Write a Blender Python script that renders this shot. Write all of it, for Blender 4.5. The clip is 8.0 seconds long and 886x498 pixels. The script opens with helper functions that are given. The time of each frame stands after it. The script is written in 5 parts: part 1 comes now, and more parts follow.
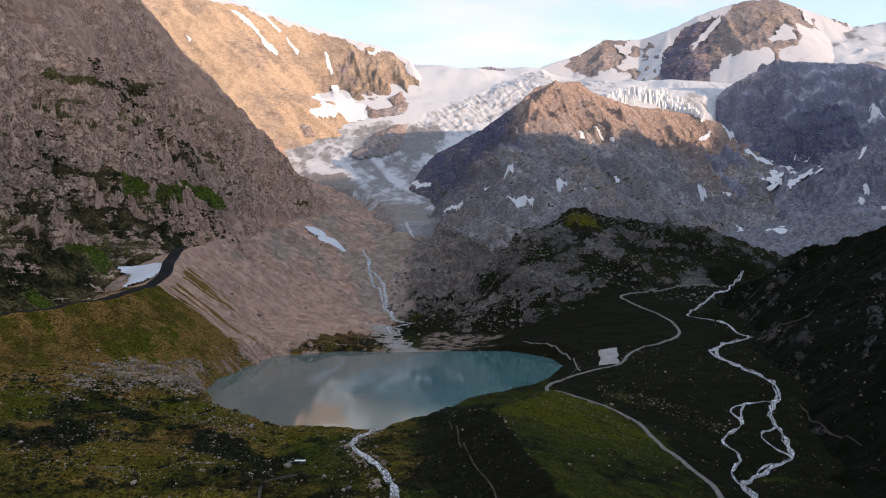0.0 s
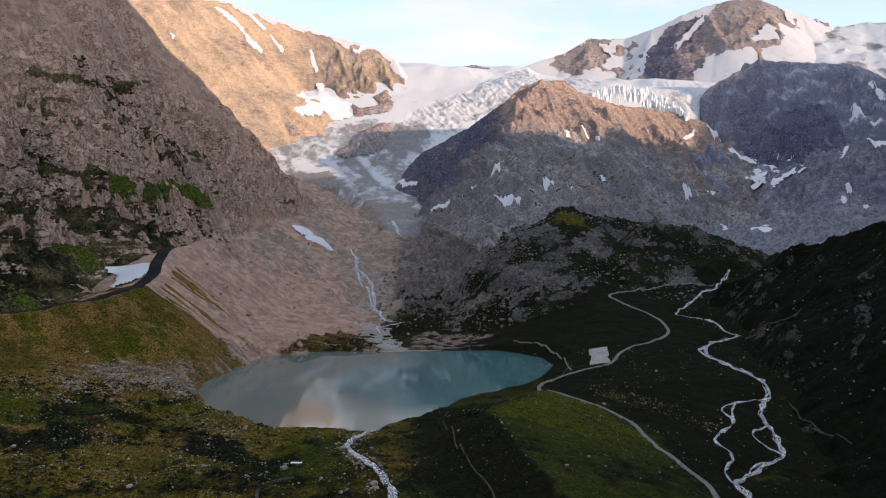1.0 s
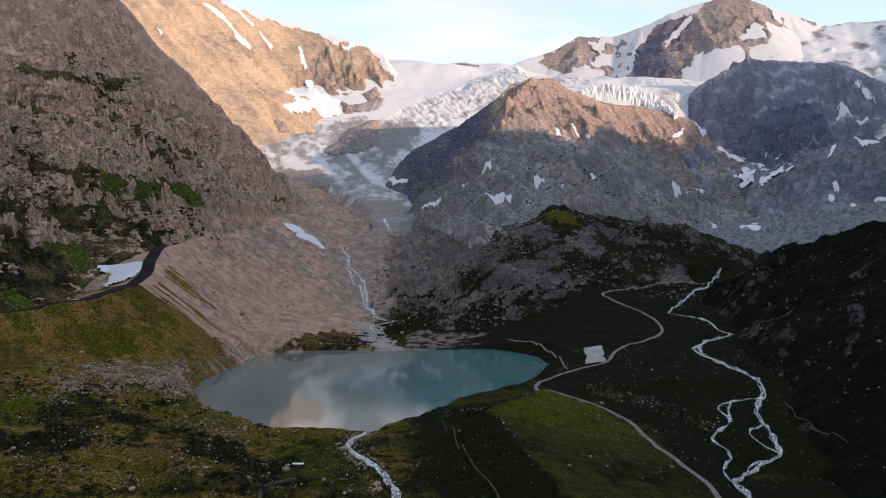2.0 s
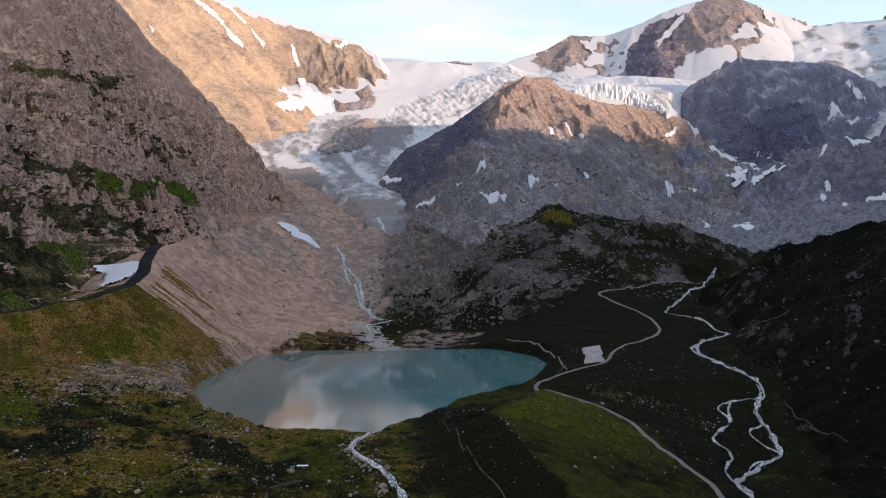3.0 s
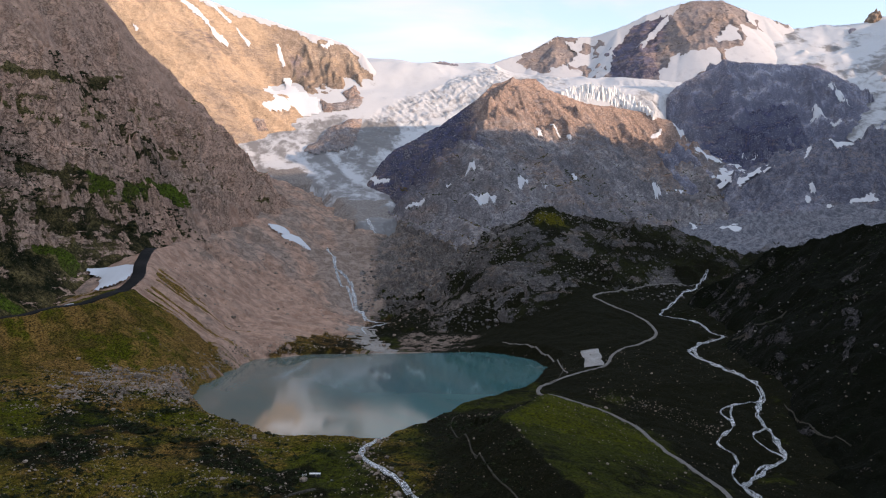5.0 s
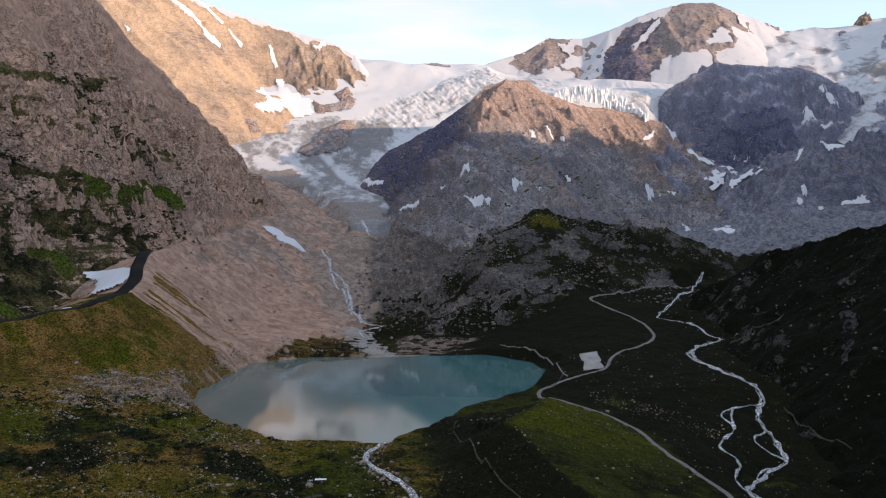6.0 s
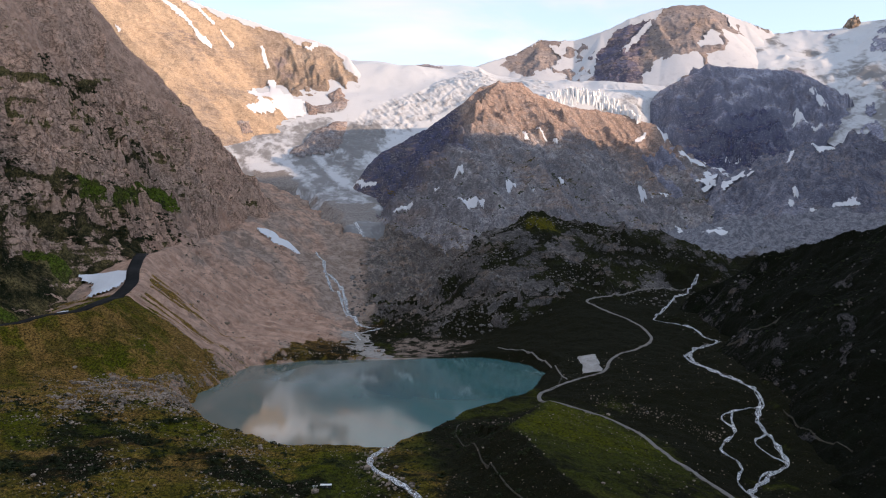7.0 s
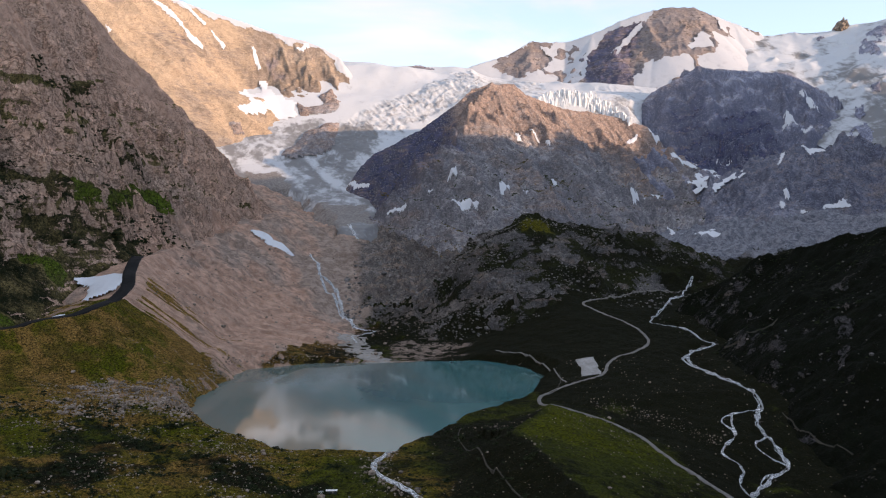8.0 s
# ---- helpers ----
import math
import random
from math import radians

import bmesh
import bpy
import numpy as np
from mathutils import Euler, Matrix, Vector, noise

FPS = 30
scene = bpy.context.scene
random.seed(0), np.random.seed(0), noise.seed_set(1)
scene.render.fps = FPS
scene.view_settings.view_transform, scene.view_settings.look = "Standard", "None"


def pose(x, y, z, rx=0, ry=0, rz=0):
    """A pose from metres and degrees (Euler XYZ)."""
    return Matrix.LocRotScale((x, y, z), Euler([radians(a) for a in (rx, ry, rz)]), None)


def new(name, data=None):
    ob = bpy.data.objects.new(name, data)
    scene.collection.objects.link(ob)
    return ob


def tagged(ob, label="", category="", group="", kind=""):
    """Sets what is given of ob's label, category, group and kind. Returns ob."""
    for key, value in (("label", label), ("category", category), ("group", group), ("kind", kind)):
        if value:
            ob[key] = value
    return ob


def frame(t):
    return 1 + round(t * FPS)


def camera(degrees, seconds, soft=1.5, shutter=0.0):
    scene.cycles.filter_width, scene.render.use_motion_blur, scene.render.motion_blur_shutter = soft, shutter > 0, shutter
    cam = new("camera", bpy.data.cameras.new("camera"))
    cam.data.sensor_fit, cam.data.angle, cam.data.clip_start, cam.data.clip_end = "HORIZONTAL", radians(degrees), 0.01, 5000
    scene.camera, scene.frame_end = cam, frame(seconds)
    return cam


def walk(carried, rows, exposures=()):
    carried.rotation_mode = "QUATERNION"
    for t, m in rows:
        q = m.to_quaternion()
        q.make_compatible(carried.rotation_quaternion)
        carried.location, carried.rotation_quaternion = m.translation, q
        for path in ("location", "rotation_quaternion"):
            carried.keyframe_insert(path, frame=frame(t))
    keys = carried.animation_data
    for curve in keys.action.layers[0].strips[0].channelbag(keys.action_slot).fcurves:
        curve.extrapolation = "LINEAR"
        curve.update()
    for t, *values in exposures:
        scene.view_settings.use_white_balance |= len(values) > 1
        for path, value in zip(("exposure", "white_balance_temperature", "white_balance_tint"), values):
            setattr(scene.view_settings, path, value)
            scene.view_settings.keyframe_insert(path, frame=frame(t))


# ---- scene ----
import functools

cam = camera(58.0, 8.0, 1.1)
# seconds, x, y, z in metres above the lake, yaw, pitch, roll in degrees
ROWS = [
    (0, 0.00, 0.00, 200.00, 0.000, -1.586, -0.259),
    (0.5, -4.91, 0.07, 201.21, -0.601, -1.636, -0.276),
    (1, -10.71, 0.32, 202.87, -1.188, -1.747, -0.289),
    (1.5, -17.17, 0.50, 204.44, -1.703, -1.870, -0.262),
    (3, -35.28, 1.55, 209.08, -2.823, -2.123, -0.172),
    (3.5, -41.62, 2.21, 210.48, -3.146, -2.171, -0.144),
    (4, -48.05, 2.92, 212.25, -3.479, -2.206, -0.126),
    (4.5, -54.63, 3.52, 213.72, -3.825, -2.192, -0.128),
    (6, -74.09, 5.82, 218.90, -4.889, -2.124, -0.110),
    (6.5, -80.62, 6.59, 220.75, -5.257, -2.102, -0.104),
    (7, -87.04, 7.63, 222.09, -5.634, -2.073, -0.093),
    (7.5, -93.73, 8.72, 223.86, -6.020, -2.044, -0.086),
    (8, -100.49, 9.64, 225.52, -6.413, -2.025, -0.081),
]
walk(cam, [(t, pose(x, y, z, 90 + pitch, 0, yaw) @ pose(0, 0, 0, 0, 0, roll)) for t, x, y, z, yaw, pitch, roll in ROWS],
     exposures=[(0, 1.79, 7350, 19)])


# ---- light: a low evening sun from the right, over the ridges outside the view ----
SUN_HIGH, SUN_ROUND = 11.0, 120.0  # degrees above the horizon, and clockwise from straight ahead
to_sun = Vector((math.sin(radians(SUN_ROUND)) * math.cos(radians(SUN_HIGH)), math.cos(radians(SUN_ROUND)) * math.cos(radians(SUN_HIGH)), math.sin(radians(SUN_HIGH))))
sun = new("sun", bpy.data.lights.new("sun", "SUN"))
sun.data.energy, sun.data.angle, sun.data.color = 1.8, radians(0.6), (1.0, 0.79, 0.6)
sun.rotation_euler = to_sun.to_track_quat("Z", "Y").to_euler()

world = bpy.data.worlds.new("sky")
scene.world = world
world.use_nodes = True
wn, wl = world.node_tree.nodes, world.node_tree.links
wn.clear()
sky = wn.new("ShaderNodeTexSky")
sky.sky_type, sky.sun_disc, sky.sun_elevation, sky.sun_rotation = "NISHITA", False, radians(SUN_HIGH + 8), radians(SUN_ROUND)
sky.altitude, sky.air_density, sky.dust_density, sky.ozone_density = 2000, 1.0, 0.3, 1.2
back = wn.new("ShaderNodeBackground")
back.inputs["Strength"].default_value = 0.15
wout = wn.new("ShaderNodeOutputWorld")
way, stretch = wn.new("ShaderNodeTexCoord"), wn.new("ShaderNodeMapping")
stretch.inputs["Scale"].default_value = (1.0, 1.0, 3.2)
haze, veil, mixed = wn.new("ShaderNodeTexNoise"), wn.new("ShaderNodeMapRange"), wn.new("ShaderNodeMix")
haze.inputs["Scale"].default_value, haze.inputs["Detail"].default_value, haze.inputs["Distortion"].default_value = 2.6, 6.0, 0.6
veil.inputs[1].default_value, veil.inputs[2].default_value, veil.inputs[3].default_value, veil.inputs[4].default_value = 0.45, 0.72, 0.0, 0.6
veil.interpolation_type = "SMOOTHSTEP"
mixed.data_type = "RGBA"
mixed.inputs[7].default_value = (2.3, 1.98, 1.78, 1)
wl.new(way.outputs["Generated"], stretch.inputs[0])
wl.new(stretch.outputs[0], haze.inputs["Vector"])
wl.new(haze.outputs["Fac"], veil.inputs[0])
wl.new(veil.outputs[0], mixed.inputs[0])
thin = wn.new("ShaderNodeMix")
thin.data_type = "RGBA"
thin.inputs[0].default_value, thin.inputs[7].default_value = 0.6, (1.06, 1.45, 1.76, 1)
wl.new(sky.outputs[0], thin.inputs[6])
wl.new(thin.outputs[2], mixed.inputs[6])
wl.new(mixed.outputs[2], back.inputs["Color"])
wl.new(back.outputs[0], wout.inputs["Surface"])


# ---- materials ----
def material(name):
    m = bpy.data.materials.new(name)
    m.use_nodes = True
    return m, m.node_tree, m.node_tree.nodes["Principled BSDF"]


class Nodes:
    """Short forms for the nodes that the materials are made of."""

    def __init__(self, tree):
        self.n, self.l = tree.nodes, tree.links

    def put(self, socket, value):
        if hasattr(value, "is_output"):
            self.l.new(value, socket)
        elif isinstance(value, tuple) and len(value) == 3 and socket.type == "RGBA":
            socket.default_value = (*value, 1)
        else:
            socket.default_value = value

    def place(self, sx=1.0, sy=1.0, sz=1.0):
        g, m = self.n.new("ShaderNodeNewGeometry"), self.n.new("ShaderNodeMapping")
        m.inputs["Scale"].default_value = (sx, sy, sz)
        self.l.new(g.outputs["Position"], m.inputs["Vector"])
        return m.outputs[0]

    def up(self):
        g, s = self.n.new("ShaderNodeNewGeometry"), self.n.new("ShaderNodeSeparateXYZ")
        self.l.new(g.outputs["Normal"], s.inputs[0])
        return s.outputs[2]

    def zone(self, name):
        a = self.n.new("ShaderNodeAttribute")
        a.attribute_name = name
        return a.outputs["Fac"]

    def noise(self, vector, scale, detail=5.0, rough=0.55, warp=0.0):
        t = self.n.new("ShaderNodeTexNoise")
        self.put(t.inputs["Vector"], vector)
        for key, v in (("Scale", scale), ("Detail", detail), ("Roughness", rough), ("Distortion", warp)):
            t.inputs[key].default_value = v
        return t.outputs["Fac"]

    def cells(self, vector, scale, feature="F1"):
        t = self.n.new("ShaderNodeTexVoronoi")
        t.feature = feature
        self.put(t.inputs["Vector"], vector)
        t.inputs["Scale"].default_value = scale
        return t.outputs["Distance"]

    def math(self, kind, a, b=0.0, c=0.0):
        t = self.n.new("ShaderNodeMath")
        t.operation = kind
        for s, v in zip(t.inputs, (a, b, c)):
            self.put(s, v)
        return t.outputs[0]

    def span(self, v, a, b, c=0.0, d=1.0):
        t = self.n.new("ShaderNodeMapRange")
        t.interpolation_type = "SMOOTHSTEP"
        for s, w in zip(t.inputs, (v, a, b, c, d)):
            self.put(s, w)
        return t.outputs[0]

    def mix(self, f, a, b, kind="MIX"):
        t = self.n.new("ShaderNodeMix")
        t.data_type, t.blend_type = "RGBA", kind
        self.put(t.inputs[0], f), self.put(t.inputs[6], a), self.put(t.inputs[7], b)
        return t.outputs[2]

    def bump(self, height, strength, distance):
        t = self.n.new("ShaderNodeBump")
        self.put(t.inputs["Height"], height)
        t.inputs["Strength"].default_value, t.inputs["Distance"].default_value = strength, distance
        return t.outputs[0]


def land_material(name, dark, light, warm, size=1.0, cracks=0.5, steep=0.2, talus=0.0, veg_dark=(0.0108, 0.0115, 0.0052), veg=(0.165, 0.13, 0.014), veg_bright=(0.105, 0.112, 0.006), straw=(0.4, 0.215, 0.065), ledges=0.0, gap_shade=0.75):
    """Rock, scree and plant cover. The zones of the mesh say how green, lush, stony and warm in colour it is."""
    m, tree, b = material(name)
    k = Nodes(tree)
    p = k.place()
    big, mid, fine = k.noise(p, 0.007 / size, 4), k.noise(p, 0.045 / size, 6, 0.62, 0.6), k.noise(p, 0.33 / size, 6, 0.68)
    grit = k.noise(p, 1.3 / size, 3, 0.7)
    bands = k.noise(k.place(0.5, 0.5, 2.2), 0.05 / size, 6, 0.6, 1.2)
    rock = k.mix(k.span(k.math("ADD", k.math("MULTIPLY", mid, 0.6), k.math("MULTIPLY", fine, 0.4)), 0.4, 0.6), dark, light)
    rock = k.mix(k.span(k.math("ADD", k.math("MULTIPLY", big, 0.5), k.math("MULTIPLY", bands, 0.5)), 0.38, 0.6, 0.0, 1.0), k.mix(0.4, rock, dark), rock)
    huge, blot = k.noise(p, 0.0042 / size, 5, 0.6, 1.0), k.noise(k.place(1.0, 1.0, 1.6), 0.016 / size, 6, 0.62, 1.0)
    rock = k.mix(k.span(huge, 0.42, 0.58, 0.5, 0.0), rock, tuple(v * 0.75 for v in dark))
    rock = k.mix(k.span(blot, 0.52, 0.64, 0.0, 0.55), rock, k.mix(k.span(fine, 0.35, 0.65), tuple(v * 0.55 for v in warm), warm))
    rock = k.mix(k.span(blot, 0.47, 0.36, 0.0, 0.5), rock, dark)
    # this zone paints shade as dark blue on the hill, peak and cliff
    rock = k.mix(k.zone("navy"), rock, k.mix(k.span(mid, 0.38, 0.62), (0.032, 0.037, 0.08), (0.09, 0.098, 0.185)))
    # crack lines are drawn dark, with crevice shade put into the colour
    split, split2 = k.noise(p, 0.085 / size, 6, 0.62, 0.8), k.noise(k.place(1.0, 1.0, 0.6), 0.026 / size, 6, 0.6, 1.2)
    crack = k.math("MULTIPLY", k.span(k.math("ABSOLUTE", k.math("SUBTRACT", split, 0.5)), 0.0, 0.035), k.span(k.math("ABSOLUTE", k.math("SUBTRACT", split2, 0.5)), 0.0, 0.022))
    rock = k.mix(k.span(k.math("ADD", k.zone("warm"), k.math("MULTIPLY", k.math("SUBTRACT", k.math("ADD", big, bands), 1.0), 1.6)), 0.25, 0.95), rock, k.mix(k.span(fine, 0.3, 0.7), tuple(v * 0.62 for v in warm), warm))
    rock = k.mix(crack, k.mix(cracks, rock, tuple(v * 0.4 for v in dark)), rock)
    # steep faces see less sky; that shade is put in as darker rock
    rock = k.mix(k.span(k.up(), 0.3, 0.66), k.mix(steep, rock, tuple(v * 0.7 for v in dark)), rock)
    blush = k.span(k.math("ADD", k.zone("warm"), k.math("MULTIPLY", k.math("SUBTRACT", k.math("ADD", big, mid), 1.0), 1.4)), 0.15, 0.75)
    stone = k.mix(blush, k.mix(k.span(mid, 0.38, 0.62), (0.28, 0.205, 0.162), (0.48, 0.365, 0.3)), k.mix(k.span(mid, 0.38, 0.62), (0.45, 0.262, 0.183), (0.68, 0.425, 0.31)))
    stone = k.mix(k.span(grit, 0.4, 0.62), k.mix(0.16, stone, (0.08, 0.07, 0.065)), k.mix(k.span(fine, 0.55, 0.75), stone, (0.4, 0.34, 0.3)))
    wash = k.noise(k.place(0.2, 1.0, 0.4), 0.05 / size, 6, 0.65, 0.5)
    stone = k.mix(k.span(wash, 0.42, 0.62, 0.0, 0.32), stone, (0.2, 0.14, 0.115))
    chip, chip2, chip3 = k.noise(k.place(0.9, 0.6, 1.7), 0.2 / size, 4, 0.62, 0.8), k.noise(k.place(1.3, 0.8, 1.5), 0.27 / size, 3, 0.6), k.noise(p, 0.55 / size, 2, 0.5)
    # dark specks paint the small shadows between blocks; pale ones are chips
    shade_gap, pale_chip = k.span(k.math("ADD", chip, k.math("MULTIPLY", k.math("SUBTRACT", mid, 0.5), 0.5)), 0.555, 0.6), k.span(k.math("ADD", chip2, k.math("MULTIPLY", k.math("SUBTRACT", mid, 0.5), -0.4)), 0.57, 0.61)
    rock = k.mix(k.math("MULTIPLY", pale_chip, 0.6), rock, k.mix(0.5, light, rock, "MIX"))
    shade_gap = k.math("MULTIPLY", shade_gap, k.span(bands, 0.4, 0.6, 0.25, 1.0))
    rock = k.mix(k.math("MULTIPLY", shade_gap, gap_shade), rock, tuple(v * 0.35 for v in dark))
    stone = k.mix(k.math("MULTIPLY", shade_gap, gap_shade * 0.15), stone, (0.12, 0.095, 0.08))
    stone = k.mix(k.math("MULTIPLY", k.span(chip3, 0.6, 0.66), 0.4), stone, (0.6, 0.47, 0.39))
    base = k.mix(k.span(k.math("ADD", k.math("ADD", k.zone("scree"), k.span(k.up(), 0.62, 0.85, 0.0, talus)), k.math("SUBTRACT", fine, 0.5)), 0.3, 0.7), rock, stone)
    base = k.mix(k.span(k.math("ADD", k.zone("bluish"), k.math("MULTIPLY", k.math("SUBTRACT", mid, 0.5), 0.8)), 0.2, 0.8), base, k.mix(k.span(k.math("ADD", mid, fine), 0.82, 1.18), (0.12, 0.125, 0.15), (0.33, 0.33, 0.36)))
    lush = k.math("ADD", k.zone("lush"), k.math("MULTIPLY", k.math("SUBTRACT", mid, 0.5), 1.5))
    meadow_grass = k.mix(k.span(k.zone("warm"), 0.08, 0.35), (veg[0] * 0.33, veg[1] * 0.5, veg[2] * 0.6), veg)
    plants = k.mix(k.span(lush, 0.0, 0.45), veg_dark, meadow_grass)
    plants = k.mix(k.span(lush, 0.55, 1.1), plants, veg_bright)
    russet = k.math("MULTIPLY", k.span(k.math("ADD", big, k.math("MULTIPLY", mid, 0.7)), 0.8, 1.0, 0.0, 0.6), k.span(k.zone("warm"), 0.15, 0.4))
    plants = k.mix(russet, plants, tuple(v * 0.42 for v in straw))
    plants = k.mix(k.math("MULTIPLY", k.span(k.math("ADD", k.math("ADD", k.math("MULTIPLY", bands, 0.7), k.math("MULTIPLY", fine, 0.45)), k.math("MULTIPLY", k.math("SUBTRACT", k.zone("warm"), 0.35), 0.3)), 0.52, 0.7, 0.0, 1.0), k.math("MULTIPLY", k.math("MULTIPLY", k.span(k.zone("warm"), 0.12, 0.45), k.span(lush, -0.15, 0.4, 0.0, 0.75)), k.span(lush, 0.9, 0.55))), plants, straw)
    plants = k.mix(k.span(k.math("ADD", k.math("MULTIPLY", fine, 0.6), k.math("MULTIPLY", grit, 0.4)), 0.42, 0.56), k.mix(0.8, plants, veg_dark), plants)
    plants = k.mix(k.math("MULTIPLY", k.span(grit, 0.58, 0.7, 0.0, 0.6), k.math("MULTIPLY", k.span(k.zone("warm"), 0.12, 0.45), k.math("MULTIPLY", k.span(lush, -0.1, 0.4), k.span(lush, 0.9, 0.55)))), plants, straw)
    plants = k.mix(k.math("MULTIPLY", k.span(chip3, 0.64, 0.69), k.span(k.zone("warm"), 0.1, 0.4, 0.14, 0.45)), plants, k.mix(0.4, straw, (0.3, 0.26, 0.23)))
    plants = k.mix(k.math("MULTIPLY", k.span(chip2, 0.56, 0.6), 0.6), plants, veg_dark)
    cover = k.math("ADD", k.zone("green"), k.math("ADD", k.math("MULTIPLY", k.math("SUBTRACT", mid, 0.5), 1.3), k.math("MULTIPLY", k.math("SUBTRACT", fine, 0.5), 0.9)))
    cover = k.math("ADD", cover, k.math("MULTIPLY", k.math("SUBTRACT", k.up(), 0.72), 0.7))
    cover = k.math("ADD", cover, k.math("MULTIPLY", k.math("SUBTRACT", bands, 0.5), ledges))
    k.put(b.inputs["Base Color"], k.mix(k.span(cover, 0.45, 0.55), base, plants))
    b.inputs["Roughness"].default_value = 0.92
    b.inputs["Specular IOR Level"].default_value = 0.04
    relief = k.math("ADD", k.math("MULTIPLY", mid, 3.6), k.math("ADD", k.math("MULTIPLY", fine, 1.1), k.math("MULTIPLY", grit, 0.25)))
    relief = k.math("ADD", relief, k.math("MULTIPLY", crack, 2.5 * cracks))
    relief = k.math("MULTIPLY", relief, k.span(k.zone("scree"), 0.4, 0.9, 1.0, 0.55))
    k.put(b.inputs["Normal"], k.bump(relief, 0.8, 1.0))
    return m


def snow_material(name, white, dirt, amount, size=1.0):
    m, tree, b = material(name)
    k = Nodes(tree)
    p = k.place()
    mid, fine, streak = k.noise(p, 0.03 / size, 5, 0.6, 0.5), k.noise(p, 0.25 / size, 5, 0.6), k.noise(k.place(1.0, 0.25, 1.0), 0.06 / size, 5, 0.6, 0.8)
    v = k.math("ADD", k.zone("dirt"), k.math("MULTIPLY", k.math("SUBTRACT", k.math("ADD", mid, streak), 1.0), 1.4))
    col = k.mix(k.span(v, 0.2, 1.0, 0.0, amount), white, dirt)
    col = k.mix(k.span(fine, 0.55, 0.75, 0.0, 0.25), col, dirt)
    gravelly = k.span(k.math("ADD", k.zone("rubble"), k.math("MULTIPLY", k.math("SUBTRACT", k.math("ADD", mid, fine), 1.0), 0.9)), 0.3, 0.75)
    col = k.mix(gravelly, col, k.mix(k.span(fine, 0.35, 0.65), (0.12, 0.1, 0.09), (0.27, 0.24, 0.22)))
    k.put(b.inputs["Base Color"], col)
    b.inputs["Roughness"].default_value = 0.65
    k.put(b.inputs["Normal"], k.bump(k.math("ADD", k.math("MULTIPLY", mid, 1.2 * size), k.math("MULTIPLY", fine, 0.5 * size)), 0.5, 1.0))
    return m


def grain_material(name, a, b_, scale, rough=0.85, relief=0.3):
    """Two colours in fine grain: gravel, stone, timber."""
    m, tree, b = material(name)
    k = Nodes(tree)
    p = k.place()
    n1, n2 = k.noise(p, scale, 6, 0.65), k.noise(p, scale * 0.12, 4)
    k.put(b.inputs["Base Color"], k.mix(k.span(k.math("ADD", k.math("MULTIPLY", n1, 0.6), k.math("MULTIPLY", n2, 0.4)), 0.35, 0.65), a, b_))
    b.inputs["Roughness"].default_value = rough
    b.inputs["Specular IOR Level"].default_value = 0.15
    k.put(b.inputs["Normal"], k.bump(n1, 0.6, relief))
    return m


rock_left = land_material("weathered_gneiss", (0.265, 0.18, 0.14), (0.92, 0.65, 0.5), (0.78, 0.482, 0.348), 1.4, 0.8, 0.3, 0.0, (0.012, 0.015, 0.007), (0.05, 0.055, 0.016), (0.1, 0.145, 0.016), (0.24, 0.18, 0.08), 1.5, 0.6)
rock_far = land_material("brown_gneiss", (0.22, 0.17, 0.14), (0.52, 0.42, 0.34), (0.6, 0.44, 0.31), 1.6, 0.34, 0.2, 0.0, gap_shade=0.4)
# raised, bluish rock: the blue haze of distance is put into its colour
rock_dark = land_material("haze_blue_rock", (0.2, 0.21, 0.285), (0.6, 0.6, 0.69), (0.42, 0.36, 0.34), 1.7, 0.6, 0.7, 0.25, gap_shade=0.5)
rock_shoulder = land_material("lichened_dark_rock", (0.13, 0.137, 0.185), (0.41, 0.41, 0.465), (0.34, 0.28, 0.26), 1.9, 0.6, 0.7, 0.2, (0.03, 0.034, 0.024), (0.05, 0.055, 0.03), gap_shade=0.5)
rock_hill = land_material("ice_worn_rock", (0.19, 0.182, 0.2), (0.58, 0.545, 0.54), (0.42, 0.3, 0.245), 1.7, 0.6, 0.5, 0.2, (0.045, 0.05, 0.03), (0.07, 0.075, 0.03), (0.09, 0.1, 0.03), gap_shade=0.5)
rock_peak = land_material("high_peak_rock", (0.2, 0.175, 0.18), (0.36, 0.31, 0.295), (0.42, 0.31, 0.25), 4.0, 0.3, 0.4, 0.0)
meadow = land_material("meadow_and_moraine", (0.1, 0.088, 0.083), (0.37, 0.32, 0.29), (0.46, 0.32, 0.24), 0.8, 0.6)
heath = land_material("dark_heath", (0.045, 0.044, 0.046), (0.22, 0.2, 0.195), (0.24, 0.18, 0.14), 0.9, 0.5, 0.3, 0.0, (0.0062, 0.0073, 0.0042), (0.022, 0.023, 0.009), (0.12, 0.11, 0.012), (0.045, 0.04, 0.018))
knoll_turf = land_material("knoll_turf", (0.06, 0.057, 0.057), (0.3, 0.275, 0.265), (0.3, 0.22, 0.17), 0.9, 0.5, 0.3, 0.0, (0.0125, 0.013, 0.0075), (0.04, 0.04, 0.014), (0.14, 0.125, 0.014), (0.07, 0.06, 0.025))
snow = snow_material("summer_snow", (0.66, 0.67, 0.7), (0.4, 0.38, 0.37), 0.5)
firn = snow_material("firn", (0.48, 0.485, 0.51), (0.28, 0.285, 0.32), 0.8, 2.0)
ice = snow_material("glacier_ice", (0.52, 0.535, 0.56), (0.17, 0.165, 0.165), 0.95, 1.5)
serac_ice = snow_material("serac_ice", (0.72, 0.74, 0.76), (0.3, 0.36, 0.4), 0.8, 0.6)
gravel = grain_material("road_gravel", (0.13, 0.12, 0.11), (0.25, 0.23, 0.21), 0.9)
